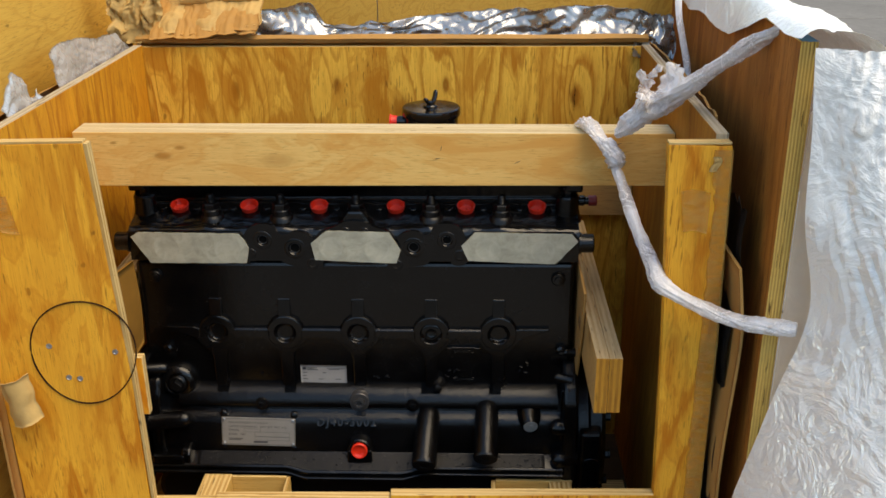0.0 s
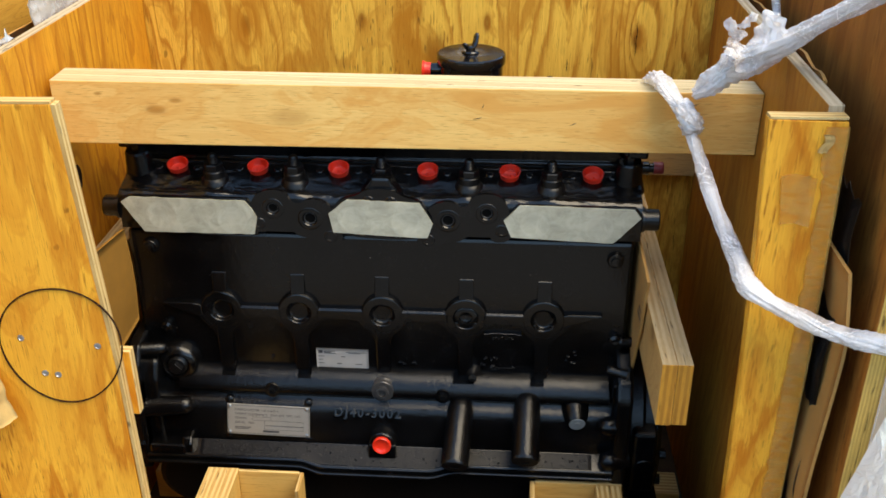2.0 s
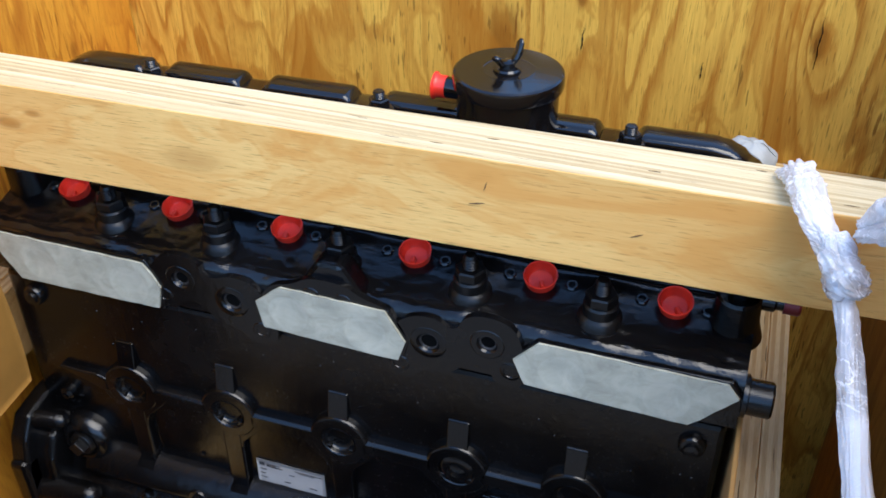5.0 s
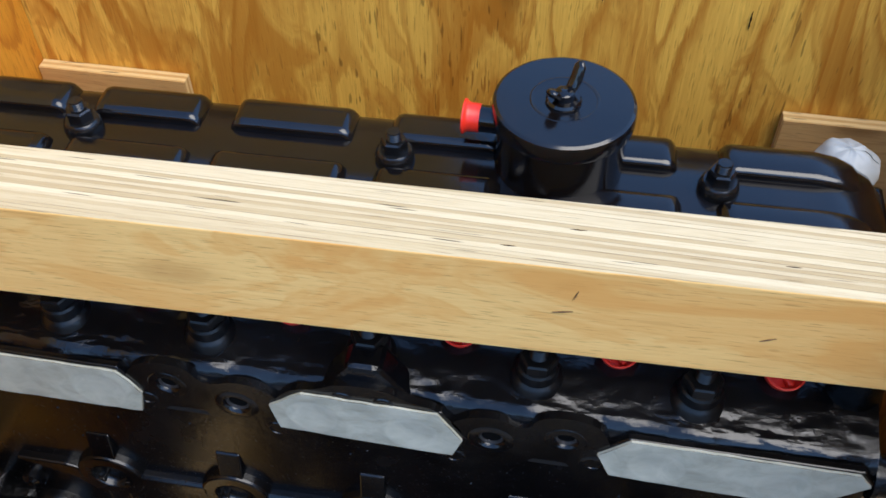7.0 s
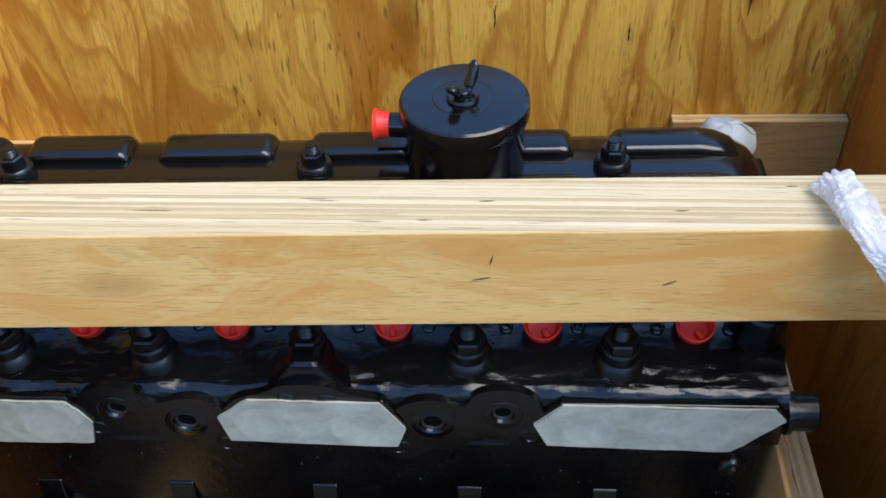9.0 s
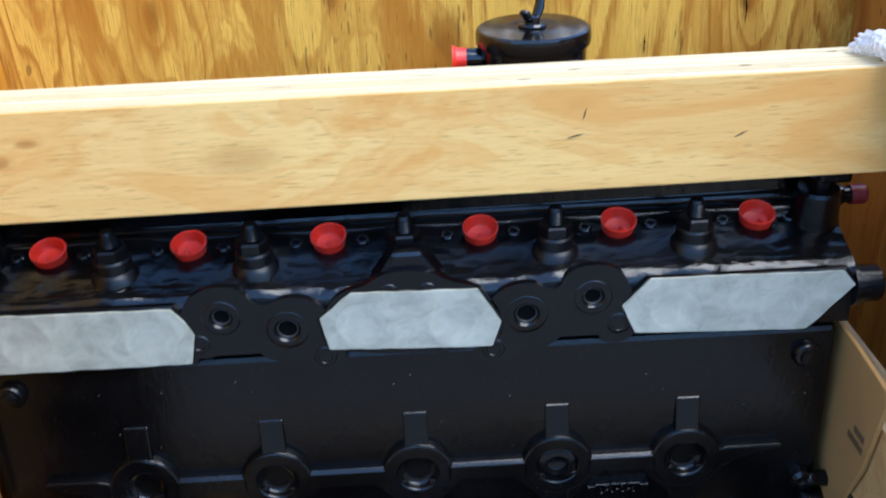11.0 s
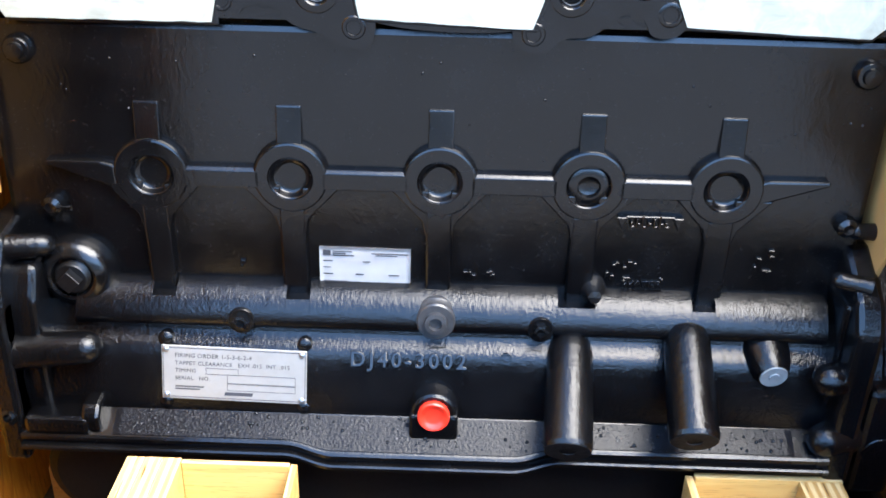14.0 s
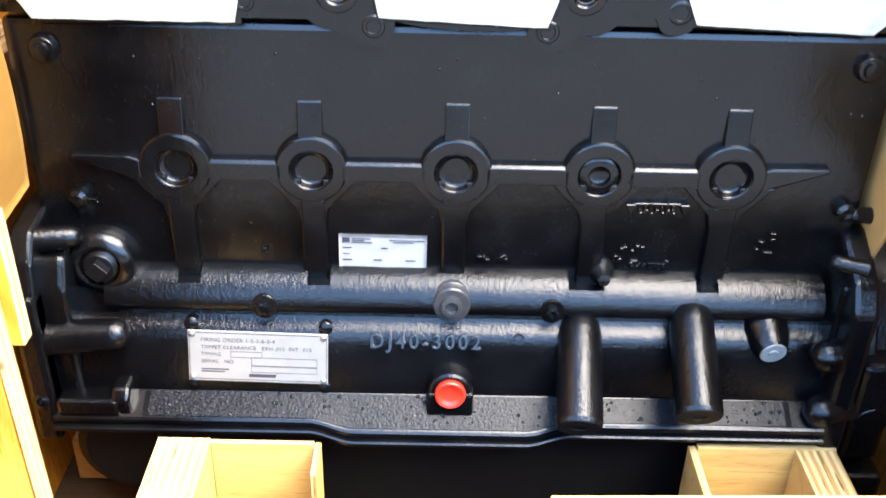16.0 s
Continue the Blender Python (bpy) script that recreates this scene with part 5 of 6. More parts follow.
def paper(poly, ports):
    """A sheet of paper cut to the polygon, sagging slightly into the ports behind it."""
    cut = []
    for (ax, az), (bx, bz) in zip(poly, poly[1:] + poly[:1]):
        k = max(1, int(math.hypot(bx - ax, bz - az) / 0.012))
        for i in range(k):
            x, z = ax + (bx - ax) * i / k, az + (bz - az) * i / k
            cut.append((x + 0.0011 * noise.noise(Vector((x * 90, z * 90, 2))), z + 0.0013 * noise.noise(Vector((x * 70, z * 80, 6)))))
    bm = bmesh.new()
    bm.faces.new([bm.verts.new((u, 0, v)) for u, v in cut])
    bmesh.ops.triangulate(bm, faces=bm.faces[:])
    for i in range(5):
        bmesh.ops.subdivide_edges(bm, edges=[e for e in bm.edges if e.calc_length() > 0.009], cuts=1)
        bmesh.ops.triangulate(bm, faces=bm.faces[:])
    for v in bm.verts:
        d = 0.0
        for px, pz, r in ports:
            q = math.hypot(v.co.x - px, v.co.z - pz) / r
            d += 0.0009 * max(0.0, 1 - q * q) - 0.0004 * math.exp(-((q - 1.05) / 0.12) ** 2)
        v.co.y = -0.0078 + d + 0.0005 * noise.noise(Vector((v.co.x * 45, v.co.z * 60, 1.5)))
    bmesh.ops.recalc_face_normals(bm, faces=bm.faces[:])
    g = Geo().soft(bm, 0, True)
    for (ax, az), (bx, bz) in zip(cut, cut[1:] + cut[:1]):
        g.add([(ax, -0.0076, az), (bx, -0.0076, bz), (bx, -0.0056, bz), (ax, -0.0056, az)], [(0, 1, 2, 3)])
    return g


for poly, ports in zip(GASKETS, (((-0.325, 0.786, 0.021), (-0.217, 0.784, 0.023)), ((-0.035, 0.791, 0.021), (0.046, 0.786, 0.022)), ((0.238, 0.789, 0.022), (0.333, 0.787, 0.022)))):
    shift(part("port_cover", paper(poly, ports), port_paper("port_paper", ports, poly[0][0]), head, "off-white masking paper over a port"), HEAD)
# injector wells with red caps
for i, x in enumerate(CAPS):
    w = Vector((0.0, -0.34, 1.0)).normalized()
    o = Vector((x, 0.0755, 0.8243))
    rz = (0.3, -0.2, 0.1, 0.0, 0.4, 0.5)[i]
    g = Geo().lathe([(0.0120, -0.004), (0.0128, 0.0), (0.0150, 0.012), (0.0163, 0.0165), (0.0163, 0.0180), (0.0150, 0.0182), (0.0140, 0.0165), (0.0128, 0.0105), (0.0112, 0.0086), (0.0070, 0.0080), (0.0, 0.0079)], o, w, 32)
    cap = part("red_cap", g, m_red, head, "red plastic protective cap")
    q = w.to_track_quat("Z", "Y").to_matrix().to_4x4()
    xf = Matrix.Translation(o) @ q @ pose(0, 0, 0, 0, 0, rz * 57)
    part("pull_tab", Geo().box(-0.0022, 0.0022, -0.0122, -0.0035, 0.0075, 0.0150, 0.0010, 0, 1, xf), m_red, cap)
    for s in (-0.030, 0.030):
        if abs(x + s) < 0.37:
            part("stud_hole", Geo().lathe([(0.0062, -0.004), (0.0062, 0.0035), (0.0050, 0.0045), (0.0036, 0.0045), (0.0034, -0.001), (0.0, -0.001)], (x + s, 0.074, 0.8305), w, 16), m_steel, head)
# head nuts standing on the shoulder
for x in (-0.2495, -0.1260, 0.0067, 0.1385, 0.2615):
    g = Geo()
    o = (x, 0.046, 0.820)
    g.lathe([(0.0265, -0.004), (0.0232, 0.0), (0.0212, 0.004), (0.0200, 0.009), (0.0178, 0.011), (0.0166, 0.0125), (0.0162, 0.022), (0.0148, 0.024), (0.0, 0.024)], o, (0, -0.05, 1), 30)
    g.lathe([(0.0150, 0.0235), (0.0150, 0.033), (0.0136, 0.0345), (0.0, 0.0345)], o, (0, -0.05, 1), 6, 0, False, 6)
    for k in range(5):
        g.lathe([(0.0066, 0.034 + k * 0.0024), (0.0076, 0.0352 + k * 0.0024), (0.0066, 0.0364 + k * 0.0024)], o, (0, -0.05, 1), 18)
    g.lathe([(0.0068, 0.034), (0.0066, 0.047), (0.0052, 0.0495), (0.0, 0.050)], o, (0, -0.05, 1), 18)
    part("head_nut", g, m_nut, head)
# end plugs of the water gallery and the small red one
for x, s in ((-0.392, -1), (0.396, 1)):
    g = Geo().lathe([(0.0195, 0.0), (0.0195, 0.004), (0.0165, 0.005), (0.0165, 0.024), (0.0150, 0.026), (0.0110, 0.026), (0.0100, 0.020), (0.0, 0.020)], (x, 0.022, 0.789), (s, 0, 0), 30)
    part("gallery_plug", g, m_black, head)
g = Geo().lathe([(0.010, 0.0), (0.010, 0.014), (0.0075, 0.016), (0.0075, 0.026), (0.0, 0.026)], (0.396, 0.095, 0.842), (1, 0, 0), 20)
part("outlet_stub", g, m_black, head)
part("stub_cap", Geo().lathe([(0.0095, 0.0), (0.0098, 0.013), (0.0085, 0.015), (0.0, 0.015)], (0.418, 0.095, 0.842), (1, 0, 0), 20), m_red_dark, head, "dark red plastic cap")
for s, x in ((-1, -0.390), (1, 0.394)):
    g = Geo()
    g.lathe([(0.0270, -0.012), (0.0235, 0.0), (0.0215, 0.010), (0.0200, 0.034), (0.0180, 0.037), (0.0, 0.037)], (x - s * 0.016, 0.074, 0.826), (0, -0.1, 1), 30)
    g.lathe([(0.010, 0.0), (0.0095, 0.012), (0.0, 0.013)], (x - s * 0.016, 0.070, 0.862), (0, -0.1, 1), 6, 0, False, 6)
    g.box(min(x + s * 0.010, x - s * 0.02), max(x + s * 0.010, x - s * 0.02), 0.06, 0.24, 0.868, 0.884, 0.004)
    part("lifting_lug", g, m_black_cast, head)

for ob in (head, *head.children_recursive):
    ob.data.transform(Matrix.Translation((0.0, -0.004, 0.006)))

# ---- valve cover ----
g = Geo()
flange = [(-0.406, 0.094), (0.400, 0.094), (0.400, 0.232), (-0.406, 0.232)]
g.prism(flange, "z", 0.845, 0.8535, 0.002)
sec = lambda x, k, zt: [(x, 0.152 - 0.058, 0.852), (x, 0.152 - 0.056, zt - 0.022), (x, 0.152 - 0.053 * k, zt - 0.009), (x, 0.152 - 0.047 * k, zt - 0.003), (x, 0.152 - 0.038 * k, zt), (x, 0.152 + 0.038 * k, zt), (x, 0.152 + 0.047 * k, zt - 0.003), (x, 0.152 + 0.053 * k, zt - 0.009), (x, 0.152 + 0.056, zt - 0.022), (x, 0.152 + 0.058, 0.852)]
g.loft([sec(-0.402, 0.70, 0.893), sec(-0.400, 0.76, 0.902), sec(-0.394, 0.86, 0.917), sec(-0.384, 0.94, 0.929), sec(-0.370, 0.985, 0.9365), sec(-0.352, 1, 0.9385), sec(-0.348, 1, 0.9385), sec(0.340, 1, 0.9385), sec(0.344, 1, 0.9385), sec(0.362, 0.985, 0.9365), sec(0.377, 0.94, 0.929), sec(0.388, 0.86, 0.917), sec(0.394, 0.76, 0.902), sec(0.396, 0.70, 0.893)], 0, True)
cover = part("valve_cover", g, m_black_smooth, engine, "pressed black valve cover")
PADS = ((-0.384, -0.268), (-0.250, -0.154), (-0.132, -0.028), (-0.002, 0.092), (0.128, 0.228), (0.258, 0.378))
for row, (y0, y1) in enumerate(((0.164, 0.202), (0.101, 0.136))):
    for a, b in PADS:
        if row == 1:
            a, b = a - 0.004, b + 0.003
        top = 0.9475
        drop = 0.016
        ends = [(a, 0.936), (a + 0.0025, top - 0.006), (a + 0.006, top - 0.0015), (a + 0.010, top), (a + 0.014, top), (b - 0.014, top), (b - 0.010, top), (b - 0.006, top - 0.0015), (b - 0.0025, top - 0.006), (b, 0.936)]
        if b > 0.37:
            ends[5:] = [(b - 0.052, top), (b - 0.046, top), (b - 0.030, top - 0.0025), (b - 0.016, top - 0.009), (b - 0.005, top - 0.020), (b, 0.920)]
        if a < -0.38:
            ends[:5] = [(a, 0.920), (a + 0.005, top - 0.020), (a + 0.016, top - 0.009), (a + 0.030, top - 0.0025), (a + 0.046, top), (a + 0.052, top)]
        rim = [(0.0, -drop), (0.0015, -0.0075), (0.004, -0.0030), (0.008, -0.0008), (0.013, 0.0)]
        secs = []
        for x, z in ends:
            out = [(y1 - e, z + h) for e, h in rim]
            back = [(y0, min(z, 0.933)), (y0 + 0.0015, z - 0.0035), (y0 + 0.004, z - 0.0008), (y0 + 0.008, z)]
            line = back + out[::-1] if row == 0 else [(y0 + y1 - y, h) for y, h in (back + out[::-1])][::-1]
            secs.append([(x, y, h) for y, h in line])
        g = Geo().loft(secs, 0, True)
        part("pressed_pad", g, m_black_smooth, cover)
for x in (-0.248, 0.008, 0.257):
    o = (x, 0.151, 0.938)
    g = Geo().lathe([(0.0155, 0.0), (0.0158, 0.004), (0.0145, 0.009), (0.0125, 0.011), (0.0, 0.011)], o, (0, 0, 1), 26)
    b = part("cover_bolt", g, m_steel, cover, "black bolt on a rubber washer")
    g = Geo().lathe([(0.0108, 0.011), (0.0106, 0.020), (0.0092, 0.0215), (0.0, 0.0215)], o, (0, 0, 1), 6, 0, False, 6)
    for k in range(4):
        g.lathe([(0.0055, 0.021 + k * 0.0018), (0.0062, 0.0219 + k * 0.0018), (0.0055, 0.0228 + k * 0.0018)], o, (0, 0, 1), 16)
    g.lathe([(0.0055, 0.027), (0.0050, 0.029), (0.0, 0.0292)], o, (0, 0, 1), 16)
    part("nut", g, m_steel, b)

# ---- breather on the cover ----
BX, BY = 0.135, 0.166
g = Geo().lathe([(0.0490, 0.936), (0.0500, 0.938), (0.0492, 0.942), (0.0492, 0.992), (0.0, 0.992)], (BX, BY, 0), (0, 0, 1), 56)
br = part("breather", g, m_black_smooth, engine, "black breather canister with a wing nut")
g = Geo().lathe([(0.0490, 0.983), (0.0528, 0.9845), (0.0536, 0.987), (0.0536, 0.9955), (0.0528, 0.9985), (0.0505, 0.9998), (0.0260, 1.0004), (0.0250, 1.0008), (0.0236, 1.0004), (0.0, 1.0002)], (BX, BY, 0), (0, 0, 1), 64)
lid = part("lid", g, m_black_smooth, br)
g = Geo().lathe([(0.0130, 1.000), (0.0134, 1.002), (0.0120, 1.004), (0.0075, 1.004), (0.0070, 1.009), (0.0045, 1.0105), (0.0, 1.0105)], (BX - 0.001, BY - 0.002, 0), (0, 0, 1), 24)
for s in (-1, 1):
    ang = radians(52)
    d = Vector((math.cos(ang), math.sin(ang), 0)) * s
    p = Vector((BX - 0.001, BY - 0.002, 1.006))
    g.tube([p + d * 0.005, p + d * 0.009 + Vector((0, 0, 0.004)), p + d * 0.0125 + Vector((0, 0, 0.009)), p + d * 0.0150 + Vector((0, 0, 0.014 + 0.004 * s)), p + d * 0.0160 + Vector((0, 0, 0.017 + 0.005 * s))], [0.0042, 0.0050, 0.0052, 0.0048, 0.0020], 14, 0, 0.0, 0.6)
part("wing_nut", g, m_black_smooth, br)
g = Geo().lathe([(0.0105, 0.0), (0.0105, 0.024), (0.0, 0.024)], (BX - 0.045, BY + 0.004, 0.9705), (-1, 0.06, 0), 24)
part("outlet_tube", g, m_black_smooth, br)
g = Geo().lathe([(0.0112, 0.0), (0.0114, 0.008), (0.0122, 0.0105), (0.0138, 0.0118), (0.0138, 0.0132), (0.0118, 0.0136), (0.0100, 0.0110), (0.0, 0.008)], (BX - 0.0625, BY + 0.005, 0.9705), (-1, 0.06, 0), 26)
part("red_cap", g, m_red, br, "bright red plastic tube cap")

# taped outlet behind the cover's end
g = Geo().lathe([(0.021, 0.0), (0.021, 0.05), (0.0, 0.05)], (0.367, 0.222, 0.855), (0.0, 0, 1), 20)
stub = part("water_outlet", g, m_black, engine)


def taped(u, v):
    a, b = 2 * math.pi * u, math.pi * v * 0.62
    r = 0.027 * (1 + 0.10 * noise.noise(Vector((math.cos(a) * 2.4, math.sin(a) * 2.4, v * 4))) + 0.05 * noise.cell(Vector((u * 9, v * 5, 0))))
    return (0.367 + r * math.sin(b) * math.cos(a), 0.222 + r * math.sin(b) * math.sin(a), 0.909 + r * 0.80 * math.cos(b))


part("tape_ball", Geo().sheet(taped, 36, 14), m_tape_white, stub, "crumpled off-white masking tape")

TURN = Matrix.Translation((0.0, 0.152, 0.0)) @ pose(0, 0.002, 0.0, 0, 0, 1.1) @ Matrix.Translation((0.0, -0.152, 0.0))
for ob in (cover, *cover.children_recursive, br, *br.children_recursive, stub, *stub.children_recursive):
    ob.data.transform(TURN)

# ---- liners between the two crates ----
def crumple(x, y, s, a):
    return a * (noise.noise(Vector((x * s, y * s, 0.3))) + 0.5 * abs(noise.noise(Vector((x * s * 2.3, y * s * 2.3, 4.1)))) + 0.25 * noise.noise(Vector((x * s * 5, y * s * 5, 8))))


liner = thing("cardboard_liner", "brown corrugated cardboard liner round the crate", "cardboard")
g = Geo()
g.sheet(lambda u, v: (-0.512 - 0.004 * math.sin(u * 7), -0.30 + 0.80 * u, 0.16 + (0.898 + 0.004 * noise.noise(Vector((u * 20, 0, 0)))) * v), 40, 10, 0, 0.004)
part("side_wall", g, m_card, liner)
g = Geo()
g.sheet(lambda u, v: (-0.505 + 1.09 * u, 0.468 + 0.03 * v * v, 0.16 + 0.905 * v + 0.012 * (v > 0.95) + 0.002 * noise.noise(Vector((u * 30, 0, 0)))), 60, 20, 0, 0.004)
part("back_wall", g, m_card, liner)
g = Geo()
g.sheet(lambda u, v: (-0.485 + 1.050 * u, 0.432 + 0.032 * v, TOP + 0.016 + 0.006 * math.sin(math.pi * v) + 0.002 * noise.noise(Vector((u * 12, v, 0)))), 60, 6, 0, 0.010)
part("folded_edge", g, m_card, liner)
g = Geo()
g.sheet(lambda u, v: (0.572 + 0.010 * math.sin(math.pi * u) + 0.016 * (1 - u) * (1 - v), -0.150 + 0.623 * u, 0.16 + (0.905 + 0.006 * noise.noise(Vector((u * 14, 1, 0)))) * v), 40, 12, 0, 0.004)
part("side_wall", g, m_card, liner)
g = Geo()
g.sheet(lambda u, v: (0.596 + 0.004 * math.sin(v * 9) - 0.012 * (v > 0.86) * (v - 0.86) * 7, -0.30 + 0.10 * u - 0.01 * v, 0.16 + 0.73 * v), 8, 30, 0, 0.004)
part("side_flap", g, m_card, liner)

g = Geo()
g.sheet(lambda u, v: (0.585 + 0.006 * noise.noise(Vector((u * 5, v * 9, 0))) + 0.01 * v, -0.272 + 0.12 * u + 0.006 * noise.noise(Vector((u * 3, v * 12, 2))), 0.16 + (0.80 + 0.02 * noise.noise(Vector((u * 9, 0, 0)))) * v), 10, 50, 0, 0.0006)
solid("black_liner", g, m_foil_dark, "crinkled black plastic liner hanging beside the crate", "liner")


flap = thing("cardboard_flap", "torn layered kraft cardboard folded over the crate's corner", "cardboard")


def layer(u, v, k):
    """One ply of the folded kraft sheet, ragged along its front edge and drooping."""
    x = -0.452 + 0.010 * k + (0.218 - 0.006 * k) * u + 0.008 * noise.noise(Vector((u * 2, v * 5, k * 3.0)))
    y = 0.420 + 0.007 * k + 0.016 * noise.noise(Vector((u * 5, k * 2.0, 1))) + 0.006 * noise.noise(Vector((u * 22, k * 5.0, 4))) + 0.118 * v
    z = 1.086 + 0.0065 * k + 0.012 * u + 0.062 * v - 0.010 * (1 - v) ** 4 + 0.010 * math.sin(math.pi * u) * v
    return (x, y, z + crumple(u + k, v, 3.0, 0.005 + 0.002 * k))


for k in range(3):
    part("layer", Geo().sheet(lambda u, v: layer(u, v, k), 60, 24, 0, 0.0025), m_card_light if k == 2 else m_card, flap)
part("rolled_edge", Geo().sheet(lambda u, v: (-0.400 + 0.165 * u, 0.500 + 0.016 * math.cos(2 * math.pi * v) + crumple(u, v, 4, 0.003), 1.146 + 0.010 * u + 0.015 * math.sin(2 * math.pi * v) + crumple(v, u, 5, 0.004)), 40, 20), m_card_light, flap, "rolled-back crumpled edge")
g = Geo().sheet(lambda u, v: (-0.528 + 0.092 * u + crumple(u, v, 4, 0.010), 0.415 + 0.05 * u + crumple(v, u, 6, 0.016) - 0.02 * abs(noise.noise(Vector((u * 7, v * 3, 2)))), 1.066 + 0.012 * noise.noise(Vector((u * 6, 0, 0))) + 0.14 * v + crumple(u, v, 7, 0.006)), 40, 50, 0, 0.004)
solid("cardboard_flap", g, m_card_light, "torn end of a crumpled cardboard flap", "cardboard")


def along(table, x):
    """A smooth line through a short table of (x, value)."""
    for (a, p), (b, q) in zip(table, table[1:]):
        if x <= b:
            k = min(1.0, max(0.0, (x - a) / (b - a)))
            return p + (q - p) * k * k * (3 - 2 * k)
    return table[-1][1]


FOIL_TOP = ((-0.285, 1.118), (-0.20, 1.126), (-0.130, 1.140), (-0.100, 1.092), (-0.050, 1.092), (0.0, 1.104), (0.12, 1.110), (0.24, 1.122), (0.40, 1.134), (0.55, 1.126), (0.62, 1.098))


def foil_back(u, v):
    x = -0.285 + 0.905 * u
    top = along(FOIL_TOP, x) + 0.004 * noise.noise(Vector((u * 30, 2, 0)))
    c = 0.016 * noise.noise(Vector((u * 8 + v * 0.8, v * 1.1, 3))) - 0.012 * abs(noise.noise(Vector((u * 17 - v * 1.4, v * 1.6, 5)))) + 0.004 * abs(noise.noise(Vector((u * 44 + v, v * 3, 7))))
    return (x + 0.006 * noise.noise(Vector((u * 12, v * 3, 1))), 0.482 + 0.018 * v + 1.4 * c, 1.070 + (top - 1.070) * v + 0.5 * c * v)


solid("foil_liner", Geo().sheet(foil_back, 190, 26, 0, 0.0006), m_foil, "crumpled silver foil liner behind the crate's back wall", "foil", "foil liners")


def foil_corner(u, v):
    c = crumple(u * 2, v * 2, 2.0, 0.022)
    return (0.535 + 0.085 * u + c * 0.5, 0.462 - 0.035 * v + c, 1.115 - 0.12 * v * (0.6 + 0.4 * u) + 0.3 * c)


solid("foil_liner", Geo().sheet(foil_corner, 24, 24, 0, 0.0006), m_foil, "torn silver foil hanging over the crate's corner", "foil", "foil liners")


def foil_left(u, v):
    y = 0.060 + 0.375 * u
    top = along(((0.0, 1.118), (0.10, 1.126), (0.30, 1.122), (0.62, 1.104), (0.88, 1.096), (1.0, 1.070)), u) + 0.003 * noise.noise(Vector((u * 18, 3, 0)))
    c = crumple(u * 2.0, v * 1.2, 1.6, 0.010) - 0.006 * abs(noise.noise(Vector((u * 9 + v * 2, v * 2, 5))))
    return (-0.494 - 0.012 * v + c * 0.6, y + 0.4 * c, TOP - 0.01 + (top - TOP + 0.01) * v)


solid("foil_liner", Geo().sheet(foil_left, 60, 26, 0, 0.0006), m_foil_dull, "torn silver foil beside the crate's wall", "foil", "foil liners")


def foil_scrap(u, v):
    y = -0.138 + 0.128 * u
    top = along(((0.0, 1.072), (0.22, 1.104), (0.38, 1.118), (0.62, 1.104), (0.70, 1.068), (0.86, 1.064), (0.96, 1.076), (1.0, 1.060)), u)
    c = crumple(u * 2, v * 2, 2.0, 0.010)
    return (-0.492 - 0.010 * v + c * 0.6, y + 0.4 * c, TOP - 0.01 + (top - TOP + 0.01) * v)


solid("foil_liner", Geo().sheet(foil_scrap, 44, 18, 0, 0.0006), m_foil_dull, "small torn scrap of silver foil", "foil", "foil liners")
g = Geo().sheet(lambda u, v: (-0.500 + 0.045 * u + 0.012 * v + crumple(u, v, 3, 0.006), -0.300 - 0.016 * math.sin(3 * u), 0.690 - 0.075 * v + 0.02 * u), 14, 14, 0, 0.003)
solid("torn_cardboard", g, m_card_light, "torn curl of cardboard beside the crate's stile", "cardboard")

# ---- outer crate ----
outer = thing("outer_crate", "large weathered plywood outer crate, open in front", "crate")
part("side_panel", Geo().box(-0.600, -0.580, -0.42, 0.66, 0.0, 1.62, 0.001, rule=board_rule("x")), [m_outer, m_edge_x], outer)
part("back_panel", Geo().box(-0.580, -0.005, 0.640, 0.660, 0.0, 1.75, 0.001, rule=board_rule("y")), [m_outer, m_edge_y], outer)
part("back_panel", Geo().box(-0.003, 0.66, 0.640, 0.660, 0.0, 1.25, 0.001, rule=board_rule("y")), [m_outer, m_edge_y], outer)
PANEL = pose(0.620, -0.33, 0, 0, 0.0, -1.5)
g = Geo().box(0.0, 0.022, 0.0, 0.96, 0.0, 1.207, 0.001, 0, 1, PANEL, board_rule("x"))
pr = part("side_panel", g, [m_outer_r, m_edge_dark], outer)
g = Geo().sheet(lambda u, v: PANEL @ Vector((0.001 + 0.0205 * u, 0.001 + 0.055 * v + 0.004 * noise.noise(Vector((u * 3, v * 9, 0))), 1.2076)), 6, 14, 0, 0.0004)
part("paint_mark", g, m_paint_blue, pr, "faded blue paint on the corner of the top edge")

# ---- stretch film ----
def crinkle(u, v, seed, a):
    """Ridged folds of gathered film, drawn out along v."""
    q = Vector((u * 5.0 + 0.7 * noise.noise(Vector((u * 3, v * 3, seed))), v * 3.0 + 0.5 * noise.noise(Vector((u * 3, v * 3, seed + 7))), seed))
    w = 0.018 * noise.noise(q) - 0.009 * abs(noise.noise(q * 1.9)) - 0.006 * abs(noise.noise(Vector((q.x * 4.2, q.y * 3.2, seed + 3))))
    return a * (w - 0.0055 * abs(noise.noise(Vector((q.x * 11, q.y * 9, seed + 5)))) - 0.0038 * abs(noise.noise(Vector((q.x * 24, q.y * 21, seed + 8)))))


